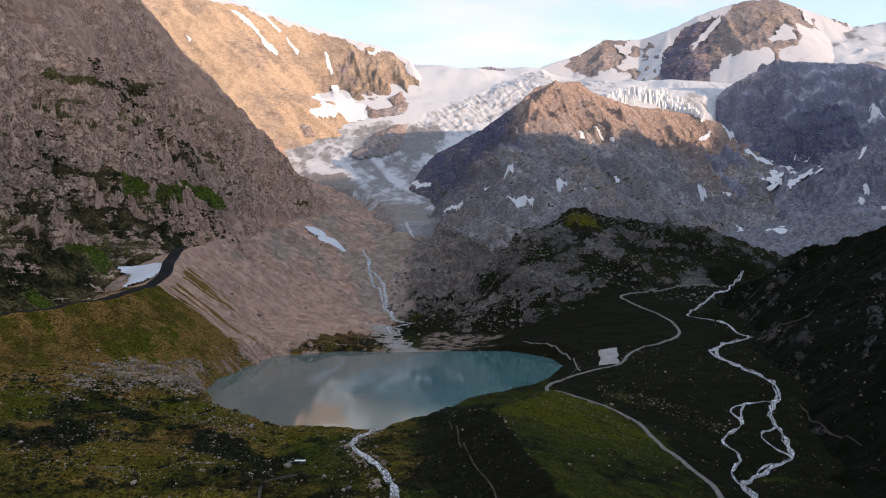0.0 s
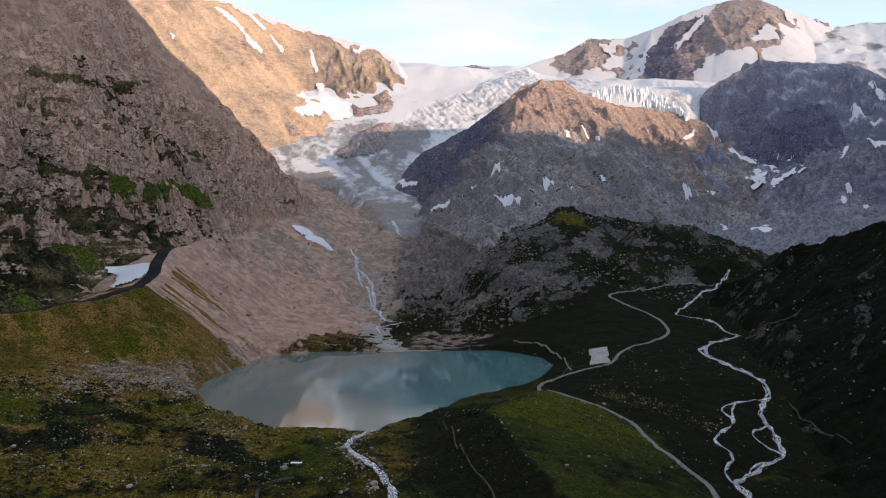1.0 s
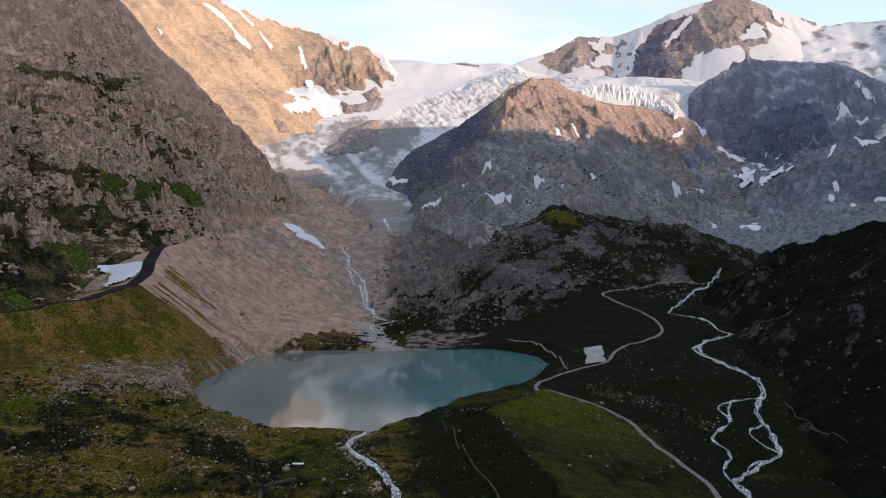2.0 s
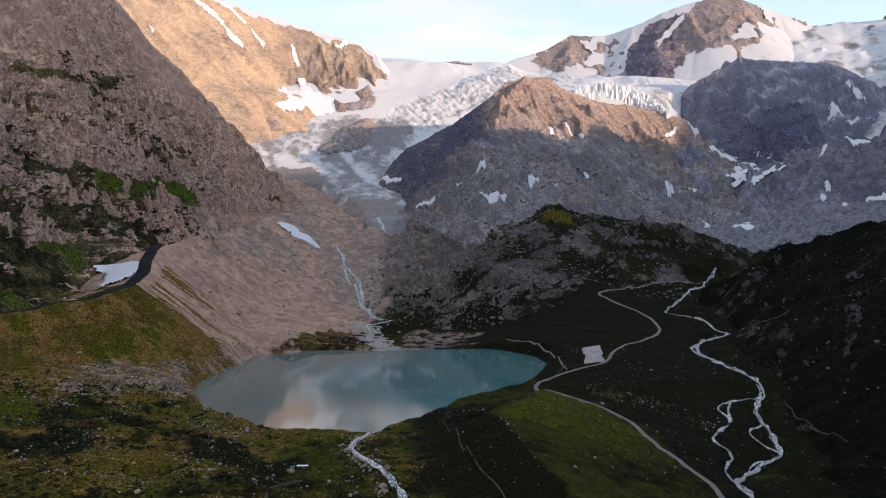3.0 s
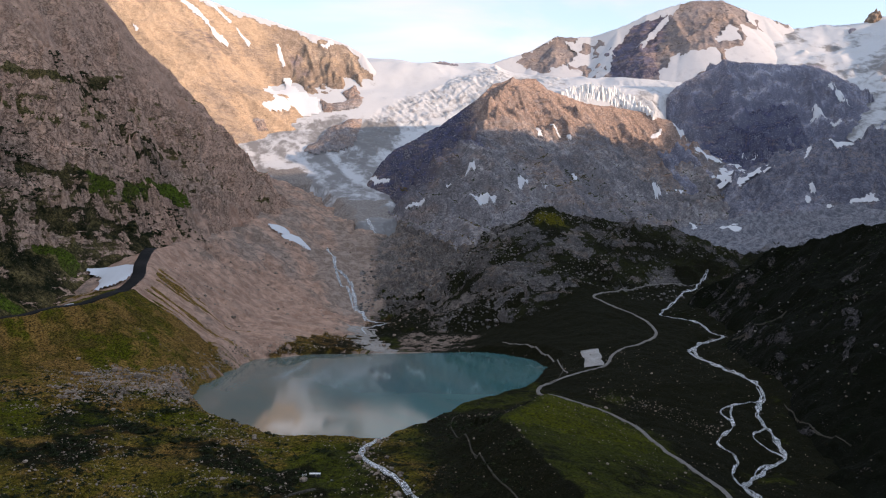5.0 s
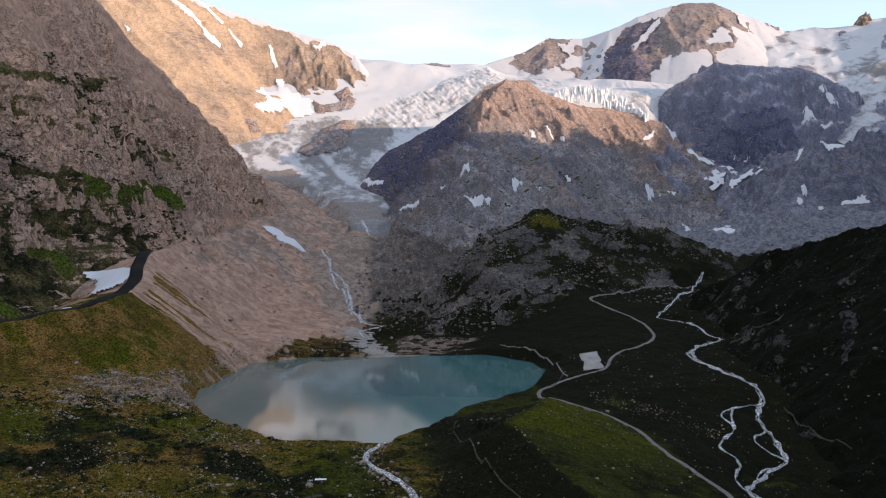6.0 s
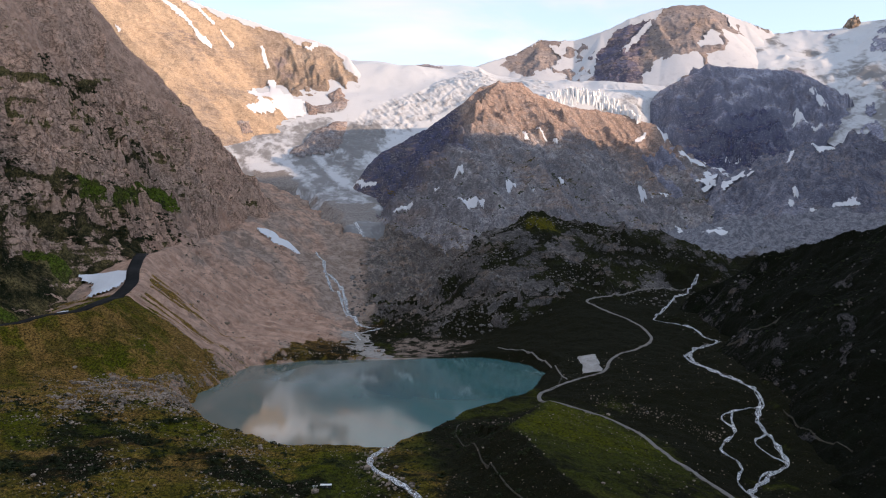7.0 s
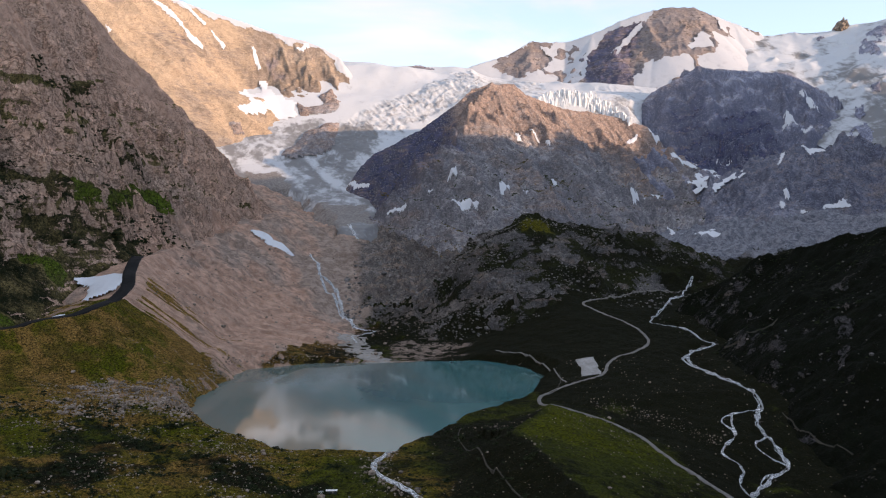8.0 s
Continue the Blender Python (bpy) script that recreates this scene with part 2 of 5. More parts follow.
pale_gravel = grain_material("pale_gravel", (0.26, 0.245, 0.23), (0.44, 0.42, 0.4), 0.6)
trail_soil = grain_material("trodden_soil", (0.03, 0.027, 0.02), (0.085, 0.075, 0.06), 0.6)
silt = grain_material("grey_silt", (0.22, 0.2, 0.18), (0.38, 0.35, 0.32), 0.15)
boulder_stone = grain_material("boulder_stone", (0.1, 0.079, 0.063), (0.45, 0.355, 0.285), 0.3, 0.9, 0.5)
dark_stone = grain_material("lichen_stone", (0.05, 0.047, 0.045), (0.29, 0.265, 0.25), 0.4, 0.9, 0.6)
shrub_leaf = grain_material("shrub_leaf", (0.01, 0.016, 0.007), (0.035, 0.045, 0.016), 0.8, 0.8)
white_paint = grain_material("white_paint", (0.7, 0.7, 0.68), (0.8, 0.8, 0.78), 1.5, 0.5, 0.01)
dark_metal = grain_material("dark_metal", (0.03, 0.03, 0.035), (0.06, 0.06, 0.06), 2.0, 0.5, 0.01)
timber = grain_material("grey_timber", (0.16, 0.13, 0.1), (0.3, 0.26, 0.2), 2.0, 0.8, 0.02)

# milky lake water with faint ripples
lake_water, _tree, _b = material("lake_water")
_k = Nodes(_tree)
_silt = _k.noise(_k.place(1.0, 0.4, 1.0), 0.006, 4, 0.55, 1.0)
# the zone greys the left water, painting in the reflected scree
_k.put(_b.inputs["Base Color"], _k.mix(_k.zone("silt"), _k.mix(_k.span(_silt, 0.35, 0.7), (0.034, 0.135, 0.14), (0.065, 0.175, 0.168)), (0.135, 0.168, 0.15)))
_k.put(_b.inputs["Roughness"], _k.span(_silt, 0.4, 0.7, 0.045, 0.09))
_b.inputs["IOR"].default_value = 1.33
_k.put(_b.inputs["Normal"], _k.bump(_k.noise(_k.place(0.6, 1.2, 1.0), 0.22, 3, 0.5), 0.12, 0.12))

# foaming meltwater
foam_water, _tree, _b = material("foaming_meltwater")
_k = Nodes(_tree)
_foam = _k.math("ADD", _k.math("MULTIPLY", _k.noise(_k.place(), 0.4, 5, 0.7, 1.5), 0.7), _k.math("MULTIPLY", _k.noise(_k.place(), 0.9, 3, 0.7), 0.3))
_k.put(_b.inputs["Base Color"], _k.mix(_k.span(_foam, 0.47, 0.56), (0.045, 0.055, 0.062), (0.9, 0.91, 0.93)))
_b.inputs["Roughness"].default_value = 0.35
_k.put(_b.inputs["Normal"], _k.bump(_foam, 0.8, 0.8))

# ---- the lie of the land: heights in metres above the lake ----
def lattice(ix, iy, seed):
    h = (ix.astype(np.int64) * 374761393 + iy.astype(np.int64) * 668265263 + seed * 974634541) & 0xFFFFFFFF
    h = ((h ^ (h >> 13)) * 1274126177) & 0xFFFFFFFF
    return ((h ^ (h >> 16)) & 0xFFFF) / 32767.5 - 1.0


def value_noise(x, y, seed=0):
    """Smooth noise from -1 to 1 with lumps one unit across."""
    ix, iy = np.floor(x), np.floor(y)
    u, v = x - ix, y - iy
    u, v = u * u * u * (u * (u * 6 - 15) + 10), v * v * v * (v * (v * 6 - 15) + 10)
    a, b = lattice(ix, iy, seed), lattice(ix + 1, iy, seed)
    c, d = lattice(ix, iy + 1, seed), lattice(ix + 1, iy + 1, seed)
    return (a + (b - a) * u) * (1 - v) + (c + (d - c) * u) * v


def fbm(x, y, size, octaves=5, seed=0, rough=0.5):
    total, amp, x, y = 0.0, 1.0, x / size, y / size
    for n in range(octaves):
        total = total + amp * value_noise(x, y, seed + n)
        x, y, amp = x * 1.62 + y * 1.18 + 7.3, y * 1.62 - x * 1.18 + 3.1, amp * rough
    return total


def crags(x, y, size, octaves=5, seed=0, rough=0.55):
    """Ridged noise: sharp ribs with gullies between, about 0 to 1 at its ribs."""
    total, amp, weight, x, y = 0.0, 1.0, 1.0, x / size, y / size
    for n in range(octaves):
        rib = 1 - np.abs(value_noise(x, y, seed + n))
        rib = rib * rib * weight
        weight = np.clip(rib * 1.6, 0, 1)
        total = total + amp * rib
        x, y, amp = x * 1.65 + y * 1.15 + 4.7, y * 1.65 - x * 1.15 + 9.2, amp * rough
    return total - 0.75


def blocks(x, y, size, seed=0):
    """Broken rock: tilted flat facets with steps between them, from about -1 to 1."""
    x, y = x / size, y / size
    ix, iy = np.floor(x), np.floor(y)
    best, high = np.full(np.shape(x), 9.0), np.zeros(np.shape(x))
    for a in (-1, 0, 1):
        for b in (-1, 0, 1):
            jx, jy = ix + a, iy + b
            dx, dy = x - jx - 0.5 - 0.45 * lattice(jx, jy, seed), y - jy - 0.5 - 0.45 * lattice(jx, jy, seed + 1)
            d = dx * dx + dy * dy
            tilt = 0.5 * lattice(jx, jy, seed + 2) + 0.9 * (dx * lattice(jx, jy, seed + 3) + dy * lattice(jx, jy, seed + 4))
            high = np.where(d < best, tilt, high)
            best = np.minimum(best, d)
    return high


def smooth(a, b, v):
    t = np.clip((v - a) / (b - a), 0, 1)
    return t * t * (3 - 2 * t)


def most(a, b, k=10.0):
    """The higher of two surfaces, blended over about k metres."""
    h = np.clip(0.5 + 0.5 * (a - b) / k, 0, 1)
    return b + (a - b) * h + k * h * (1 - h)


def terraces(level, tall, flatness):
    """Steps in a slope: flat treads with steep risers, as the shift of the height."""
    f = level / tall - np.floor(level / tall)
    return tall * flatness * (smooth(0.45, 1.0, f) - f)


def to_line(x, y, line):
    """Distance to a line of points, signed (plus on its left), the height along it, and how far along it."""
    best, side, high, along, gone = None, None, None, None, 0.0
    for p, q in zip(line, line[1:]):
        ex, ey = q[0] - p[0], q[1] - p[1]
        run = math.hypot(ex, ey)
        t = np.clip(((x - p[0]) * ex + (y - p[1]) * ey) / (run * run), 0, 1)
        dx, dy = x - p[0] - t * ex, y - p[1] - t * ey
        d = np.hypot(dx, dy)
        s = np.where(ex * dy - ey * dx >= 0, 1.0, -1.0)
        z = p[2] + (q[2] - p[2]) * t if len(p) > 2 else 0 * d
        if best is None:
            best, side, high, along = d, s, z, gone + t * run
        else:
            near = d < best
            side, high, along = np.where(near, s, side), np.where(near, z, high), np.where(near, gone + t * run, along)
            best = np.minimum(best, d)
        gone += run
    return best * side, high, along


def ridge(x, y, line, left, right, steep=0.0, width=80.0):
    """A crest with a slope on either side (left and right as one goes along it), steeper by the crest."""
    top = None
    for p, q in zip(line, line[1:]):
        d, high, _ = to_line(x, y, (p, q))
        far = np.abs(d)
        z = high - np.where(d > 0, left, right) * (far + steep * width * (1 - np.exp(-far / width)))
        top = z if top is None else np.maximum(top, z)
    return top


def wall(x, y, line, slope, below=1.2):
    """A mountainside that rises to the left of its foot."""
    d, foot, _ = to_line(x, y, line)
    return foot + np.where(d > 0, slope * d, below * d)


LAKE = [(-292, 970), (-297, 1030), (-285, 1135), (-262, 1240), (-175, 1283), (-65, 1276), (30, 1282), (100, 1276), (155, 1228), (174, 1140),
        (140, 1040), (78, 966), (20, 905), (-22, 834), (-66, 778), (-105, 788), (-172, 797), (-212, 835), (-258, 890)]


def in_lake(x, y):
    """Distance inside the shore, in metres; minus on land."""
    inside = np.zeros(np.shape(x), bool)
    for (ax, ay), (bx, by) in zip(LAKE, LAKE[1:] + LAKE[:1]):
        if ay != by:
            inside ^= ((ay > y) != (by > y)) & (x < (bx - ax) * (y - ay) / (by - ay) + ax)
    d = np.abs(to_line(x, y, LAKE + LAKE[:1])[0])
    return np.where(inside, d, -d) + 5 * fbm(x, y, 30, 3, 77)


MORAINE = [(-760, 800, 72), (-640, 940, 82), (-500, 1052, 96), (-447, 1102, 104), (-430, 1180, 113), (-427, 1262, 128), (-456, 1405, 163), (-430, 1560, 178)]
LEFT_FOOT = [(-980, 500, 130), (-760, 900, 125), (-610, 1120, 118), (-545, 1300, 140), (-520, 1370, 148), (-478, 1440, 165), (-440, 1680, 130), (-362, 2130, 160), (-325, 2360, 200), (-280, 2600, 260), (-200, 3000, 400)]
LEFT_RIB = [(-60, 2560, -60), (-330, 2440, 215), (-392, 2395, 305), (-480, 2345, 410), (-579, 2265, 525), (-703, 2150, 695), (-850, 2020, 900), (-1000, 1900, 1060)]
FAR_CREST = [(-2300, 3500, 1750), (-1439, 3960, 1420), (-1052, 4040, 1335), (-751, 4085, 1240), (-528, 4129, 1182), (-369, 4128, 1136), (-239, 4126, 1092), (-170, 4105, 1052), (-120, 4020, 930)]
HILL_CREST = [(-92, 2985, 395), (-70, 2970, 430), (-10, 2960, 482), (70, 2960, 520), (165, 2975, 575), (245, 2995, 632), (318, 3030, 690), (360, 3097, 735), (442, 3125, 768), (544, 3185, 772), (625, 3290, 742),
              (812, 3420, 716), (1063, 3470, 690), (1180, 3410, 640)]
BUTTRESS = [(1245, 3573, 670), (1297, 3492, 772), (1347, 3489, 860), (1449, 3479, 914), (1600, 3473, 903), (1881, 3485, 895), (1983, 3472, 843), (2077, 3408, 695), (2133, 3331, 552), (2411, 3210, 435)]
HUMP = [(1320, 2927, 393), (1400, 2917, 451), (1529, 2900, 500), (1657, 2885, 534), (1784, 2869, 544), (1863, 2791, 471), (2041, 2676, 409)]
SNOW_PEAK = [(300, 4460, 1015), (538, 4440, 1075), (774, 4476, 1160), (912, 4514, 1246), (1104, 4492, 1236), (1249, 4440, 1278), (1408, 4425, 1352), (1566, 4412, 1402), (1661, 4400, 1430),
             (1819, 4385, 1430), (1914, 4375, 1388), (2040, 4350, 1336), (2182, 4330, 1284)]
RIGHT_SKY = [(2100, 4340, 1265), (2356, 4303, 1285), (2518, 4193, 1272), (2680, 4167, 1296), (2780, 4057, 1325), (3300, 3900, 1400)]
KNOLL = [(150, 1900, 140), (218, 1840, 172), (257, 1836, 210), (296, 1832, 238), (355, 1826, 230), (413, 1819, 217), (517, 1807, 210), (582, 1798, 203), (614, 1745, 172), (632, 1640, 136), (640, 1560, 105)]
SPUR = [(430, 1400, 62), (490, 1390, 88), (556, 1392, 116), (593, 1345, 152), (634, 1300, 176), (660, 1240, 192), (735, 1180, 211), (900, 1100, 300), (1250, 900, 640), (1800, 600, 1250)]
MOUND = [(131, 930, 9), (108, 860, 22), (70, 770, 33), (44, 716, 38), (52, 640, 34), (75, 540, 26), (95, 430, 15)]
RIGHT_RIVER = [(640, 1800), (585, 1576), (534, 1504), (445, 1393), (413, 1345), (448, 1317), (457, 1278), (462, 1201), (429, 1186), (393, 1145), (377, 1086), (388, 1017), (395, 959), (383, 908), (359, 870), (352, 828), (336, 767), (311, 751), (275, 715), (258, 682), (255, 647), (239, 610), (230, 500)]


def valley(x, y):
    """The valley floors: the lake's and the river's, with the flat meadows before the lake."""
    lake_side = np.interp(y, [0, 400, 650, 770, 1290, 1400, 1600, 1806, 2000, 2137, 2318, 2483, 2918, 3059, 3300, 5000],
                          [-30, -8, 5, 3, 1, 3, 14, 32, 78, 122, 168, 200, 262, 290, 380, 700])
    river_side = np.interp(y, [0, 500, 700, 836, 940, 1129, 1246, 1447, 1600, 1800, 2300, 2797, 3075, 3300, 5000],
                           [-70, -48, -30, -8, 14, 27, 40, 70, 92, 112, 135, 160, 260, 340, 600])
    z = lake_side + (river_side - lake_side) * smooth(40, 300, x - 0.02 * (y - 900))
    z = z + 0.13 * np.maximum(0, -x - 150) * smooth(1500, 1000, y) + 0.35 * np.maximum(0, -x - 230) * smooth(1300, 1750, y)
    z = z + smooth(1420, 1560, y) * smooth(2300, 1750, y) * 42 * np.exp(-((x - 150 - 0.1 * (y - 1700)) / 150) ** 2)
    return z + 0.12 * np.maximum(0, x - 700)


def ground_height(x, y):
    z = valley(x, y)
    crest, high, _ = to_line(x, y, MORAINE)
    inner = np.where(crest > 0, 0.25, 0.8 - 0.2 * smooth(1250, 1050, y))
    bank = high - inner * np.maximum(np.abs(crest) - 3, 0)
    bank = np.where((crest < 0), np.maximum(bank, high * 0.34 - 0.2 * (-crest - 90)), bank)
    z = most(z, bank, 14)
    z = most(z, ridge(x, y, MOUND, 0.27, 0.62), 8)
    scree = wall(x, y, [(-270, 1290, 5), (-215, 1500, 12), (-165, 1700, 28), (-160, 1950, 80), (-195, 2150, 136), (-160, 2330, 185)], 0.46, 0.1) - 0.9 * np.maximum(0, 1330 - y)
    z = most(z, np.minimum(scree, 175 + 0.1 * (y - 1700)) - 0.5 * np.maximum(0, y - 2380), 8)
    crest, _, along = to_line(x, y, MORAINE)
    z = z + 1.6 * crags(along, crest * 0.12, 11, 3, 13) * smooth(0, -30, crest) * smooth(-260, -160, crest) * smooth(1050, 1150, y)
    rough = fbm(x, y, 60, 5, 11)
    lumps = fbm(x, y, 14, 4, 21)
    stony = smooth(1420, 1600, y)
    hummocks = smooth(950, 850, y) * smooth(-60, -120, x)
    z = z + rough * (2.2 + 7 * stony) + lumps * (0.9 + 1.6 * stony + 0.9 * hummocks) + hummocks * 1.5 * crags(x, y, 38, 3, 23)
    z = z + stony * smooth(-120, 20, x) * (15 * crags(x, y, 45, 5, 31) + 6 * blocks(x, y, 18, 35) + 2.5 * blocks(x, y, 8, 37)) * smooth(520, 380, x) * smooth(1480, 1620, y + 0.4 * np.maximum(0, x - 150) * -1)
    upper = smooth(1850, 2050, y) * smooth(420, 560, x)
    z = z + upper * (26 * crags(x, y, 160, 4, 25) + 7 * crags(x, y, 45, 4, 27) + 4 * blocks(x, y, 20, 29))
    bed = np.abs(to_line(x, y, RIGHT_RIVER)[0])
    z = z - 5 * np.exp(-(bed / 16) ** 2)
    ice, out = glacier_form(x, y)
    z = z - smooth(25, -15, out) * smooth(2340, 2385, y) * np.maximum(0, z - ice + 9)
    shore = in_lake(x, y)
    beach = np.maximum(0.35, -shore * 0.16)
    near = smooth(-70, 0, shore)
    z = np.where(shore > 0, -0.3 - 0.12 * np.minimum(shore, 60), np.where(z < beach, z + (np.maximum(z, 0.3) - z) * near, z + (np.minimum(z, 0.5 - shore * 0.75) - z) * near))
    return z


def left_mountain_height(x, y):
    d, foot, along = to_line(x, y, LEFT_FOOT)
    z = foot + np.where(d > 0, 1.62 * d - 0.00012 * d * d, 1.1 * d)
    off, rib, _ = to_line(x, y, LEFT_RIB)
    z = np.minimum(z, rib - 6 + np.where(off > 0, 2.6 * off, 1.25 * off))
    up = smooth(-10, 60, d) * (0.35 + 0.65 * smooth(-20, 90, off))
    warp = 18 * fbm(x, y, 120, 3, 5)
    z = z + up * (46 * crags(x + warp, y, 210, 4, 41) + 20 * crags(x, y + warp, 60, 4, 51))
    layer = z + 0.2 * y + 30 * fbm(x, y, 160, 3, 67) + 9 * fbm(x, y, 40, 3, 69)
    bare = smooth(560, 420, z) * smooth(0.9, 0.2, 0.5 + 0.5 * fbm(x, y, 150, 2, 63))
    z = z + up * (0.35 + 0.65 * bare) * (terraces(layer, 46, 0.75) + terraces(layer + 5, 17, 0.6))
    z = z + up * (0.4 + 0.6 * smooth(600, 380, z)) * (11 * blocks(x + 0.4 * warp, y * 0.6, 30, 55) + 9 * blocks(x, y * 0.7 + 0.3 * warp, 13, 61) + 4.5 * blocks(x, y * 0.8, 6, 65))
    return np.minimum(z, 1150 + 0.2 * (z - 1150))


def far_ridge_height(x, y):
    z = ridge(x, y, FAR_CREST, 1.6, 1.02, 0.2, 60) - 100 * np.exp(-((x + 600) / 170) ** 2 - ((y - 3850) / 110) ** 2)
    d = np.abs(to_line(x, y, FAR_CREST)[0])
    up = smooth(0, 120, d)
    tower = smooth(-600, -500, x - 0.25 * (y - 3950)) * smooth(3780, 3880, y)
    down, across = 0.918 * x - 0.397 * y + 25 * fbm(x, y, 140, 3, 73), 0.397 * x + 0.918 * y
    z = z + (4 + 12 * up) * crags(across, down * 0.4, 120, 5, 71) + 4 * up * crags(across, down * 0.5, 30, 4, 81) + 2.5 * up * blocks(down, across, 24, 85) + 1.6 * up * blocks(x, y, 10, 87)
    return z + tower * (3 + 24 * up) * (crags(x + 0.3 * y, y * 0.45, 80, 5, 83) + 0.4 * blocks(x, y * 0.6, 26, 89))


def hill_height(x, y):
    z = functools.reduce(np.maximum, [ridge(x, y, HILL_CREST[:5], 1.6, 1.4, 0.2, 40), ridge(x, y, [(60, 2840, 395), (10, 2660, 310), (10, 2470, 245)], 1.2, 1.2), ridge(x, y, HILL_CREST[4:11], 1.1, 0.85, 0.4, 55), ridge(x, y, HILL_CREST[10:], 0.9, 0.85, 0.3, 50), ridge(x, y, [(1180, 3410, 640), (1215, 3280, 520), (1190, 3050, 400), (1130, 2850, 300)], 0.7, 0.7)])
    west = ridge(x, y, [(442, 3125, 768), (330, 2880, 640), (225, 2610, 500), (240, 2470, 310), (310, 2360, 190)], 0.82, 0.95)
    z = most(z, west, 20)
    d = np.abs(to_line(x, y, HILL_CREST)[0])
    up = smooth(0, 150, d)
    layer = z + 0.25 * x + 20 * fbm(x, y, 120, 3, 93)
    z = z + up * (terraces(layer, 44, 0.8) + terraces(layer + 7, 16, 0.6))
    return z + (5 + 36 * up) * crags(x + 0.35 * y, y * 0.7, 170, 5, 91) + (3 + 9 * up) * crags(x + 0.5 * y, y * 0.6, 40, 4, 95) + (1 + 6 * up) * blocks(x + 0.5 * y, y, 26, 97) + (1 + 2.5 * up) * blocks(x, y, 12, 99)


def massif_height(x, y):
    z = ridge(x, y, BUTTRESS, 0.6, 1.7)
    z = z - 2.5 * np.maximum(0, 1200 - x)
    z = most(z, ridge(x, y, [(1260, 3345, 590), (1500, 3230, 500), (1950, 3150, 480)], 0.4, 0.65), 15)
    d = np.abs(to_line(x, y, BUTTRESS)[0])
    up = smooth(0, 60, d)
    layer = z - 0.15 * x + 24 * fbm(x, y, 150, 3, 103)
    z = z + up * (terraces(layer, 74, 0.75) + terraces(layer, 24, 0.5))
    return z + (8 + 44 * up) * crags(x + 0.2 * y, y * 0.3, 110, 5, 101) + (3 + 12 * up) * crags(x + 0.25 * y, y * 0.35, 38, 4, 111) + 7 * up * blocks(x, y * 0.5, 30, 115) + 4 * up * blocks(x, y * 0.6, 14, 117)


def hump_height(x, y):
    z = ridge(x, y, HUMP, 0.6, 0.72, 0.1, 60)
    up = smooth(220, 330, z)
    return z - 25 * (1 - up) + up * (46 * crags(x - 0.4 * y, y * 0.7, 170, 5, 121) + 10 * crags(x - 0.3 * y, y * 0.6, 42, 4, 125) + terraces(z - 0.2 * x + 18 * fbm(x, y, 130, 3, 123), 30, 0.5) + 6 * blocks(x, y, 28, 127) + 4 * blocks(x, y, 12, 129))


def snow_peak_form(x, y):
    return ridge(x, y, SNOW_PEAK, 1.2, 0.95, 0.3, 90)


def snow_peak_height(x, y):
    z = snow_peak_form(x, y)
    d = np.abs(to_line(x, y, SNOW_PEAK)[0])
    up = smooth(10, 120, d)
    return z + (2 + 16 * up) * crags(x, y, 160, 4, 131) + up * 5 * crags(x, y, 40, 3, 135) + 8 * up * blocks(x, y, 50, 137)


def right_sky_height(x, y):
    z = ridge(x, y, RIGHT_SKY, 1.0, 0.66)
    return z + 14 * crags(x, y, 240, 3, 141) + 3 * fbm(x, y, 60, 4, 145) + 14 * crags(x * 0.5 + 0.3 * y, y, 45, 4, 147) * smooth(-0.2, 0.4, fbm(x, y, 160, 2, 149)) * smooth(0, 120, np.abs(to_line(x, y, RIGHT_SKY)[0]))


def knoll_height(x, y):
    z = ridge(x, y, KNOLL, 0.7, 0.44, 0.4, 35)
    z = z - 0.55 * np.maximum(0, 190 - x + 40 * fbm(x, y, 60, 3, 153))
    return z + 9 * crags(x, y, 60, 4, 151) + 3 * crags(x, y, 20, 3, 155) + 3.5 * blocks(x, y, 16, 157)


def spur_height(x, y):
    z = ridge(x, y, SPUR, 0.85, 0.85, 0.15, 60)
    side = ridge(x, y, [(735, 1180, 211), (690, 1000, 200), (650, 850, 170), (620, 700, 130), (600, 500, 90)], 0.5, 0.62)
    z = most(z, side, 20)
    z = z - 40 * np.exp(-(to_line(x, y, RIGHT_RIVER)[0] / 22) ** 2)
    return z + 9 * crags(x, y, 85, 4, 161) + 3 * fbm(x, y, 22, 4, 165) + 3 * blocks(x, y, 24, 167)


def glacier_form(x, y):
    """The ice without its crevasses, and how far outside its edge a place lies."""
    z = np.interp(y, [2330, 2400, 2600, 2918, 3059, 3250, 3379, 3538, 3700, 3850, 4000, 4144, 4300, 4700],
                  [165, 205, 250, 326, 378, 450, 530, 600, 720, 830, 920, 1000, 1045, 1070])
    east = np.interp(y, [3350, 3500, 3540, 3610, 3900, 4200, 4500, 4700], [610, 690, 770, 806, 880, 960, 1030, 1060])
    z = z + (east - z) * smooth(250, 620, x - 0.25 * (y - 3600)) * smooth(3200, 3350, y)
    axis_x = np.interp(y, [2330, 2600, 2918, 3100, 3400, 3700, 4150], [-95, -96, -160, -205, -230, -150, 50])
    half = np.interp(y, [2330, 2420, 2600, 2918, 2985, 3070, 3300, 3500, 3700, 4000, 4150], [10, 45, 68, 100, 165, 340, 420, 520, 600, 800, 1500])
    out = np.abs(x - axis_x) - half
    z = z - 0.0009 * np.maximum(out + 0.6 * half, 0) ** 2 * smooth(3300, 3050, y)
    return z, out


ICE_STREAM = [(620, 3980), (380, 3870), (180, 3760), (20, 3640), (-90, 3520), (-150, 3380), (-190, 3230), (-215, 3080), (-190, 2930), (-120, 2750)]


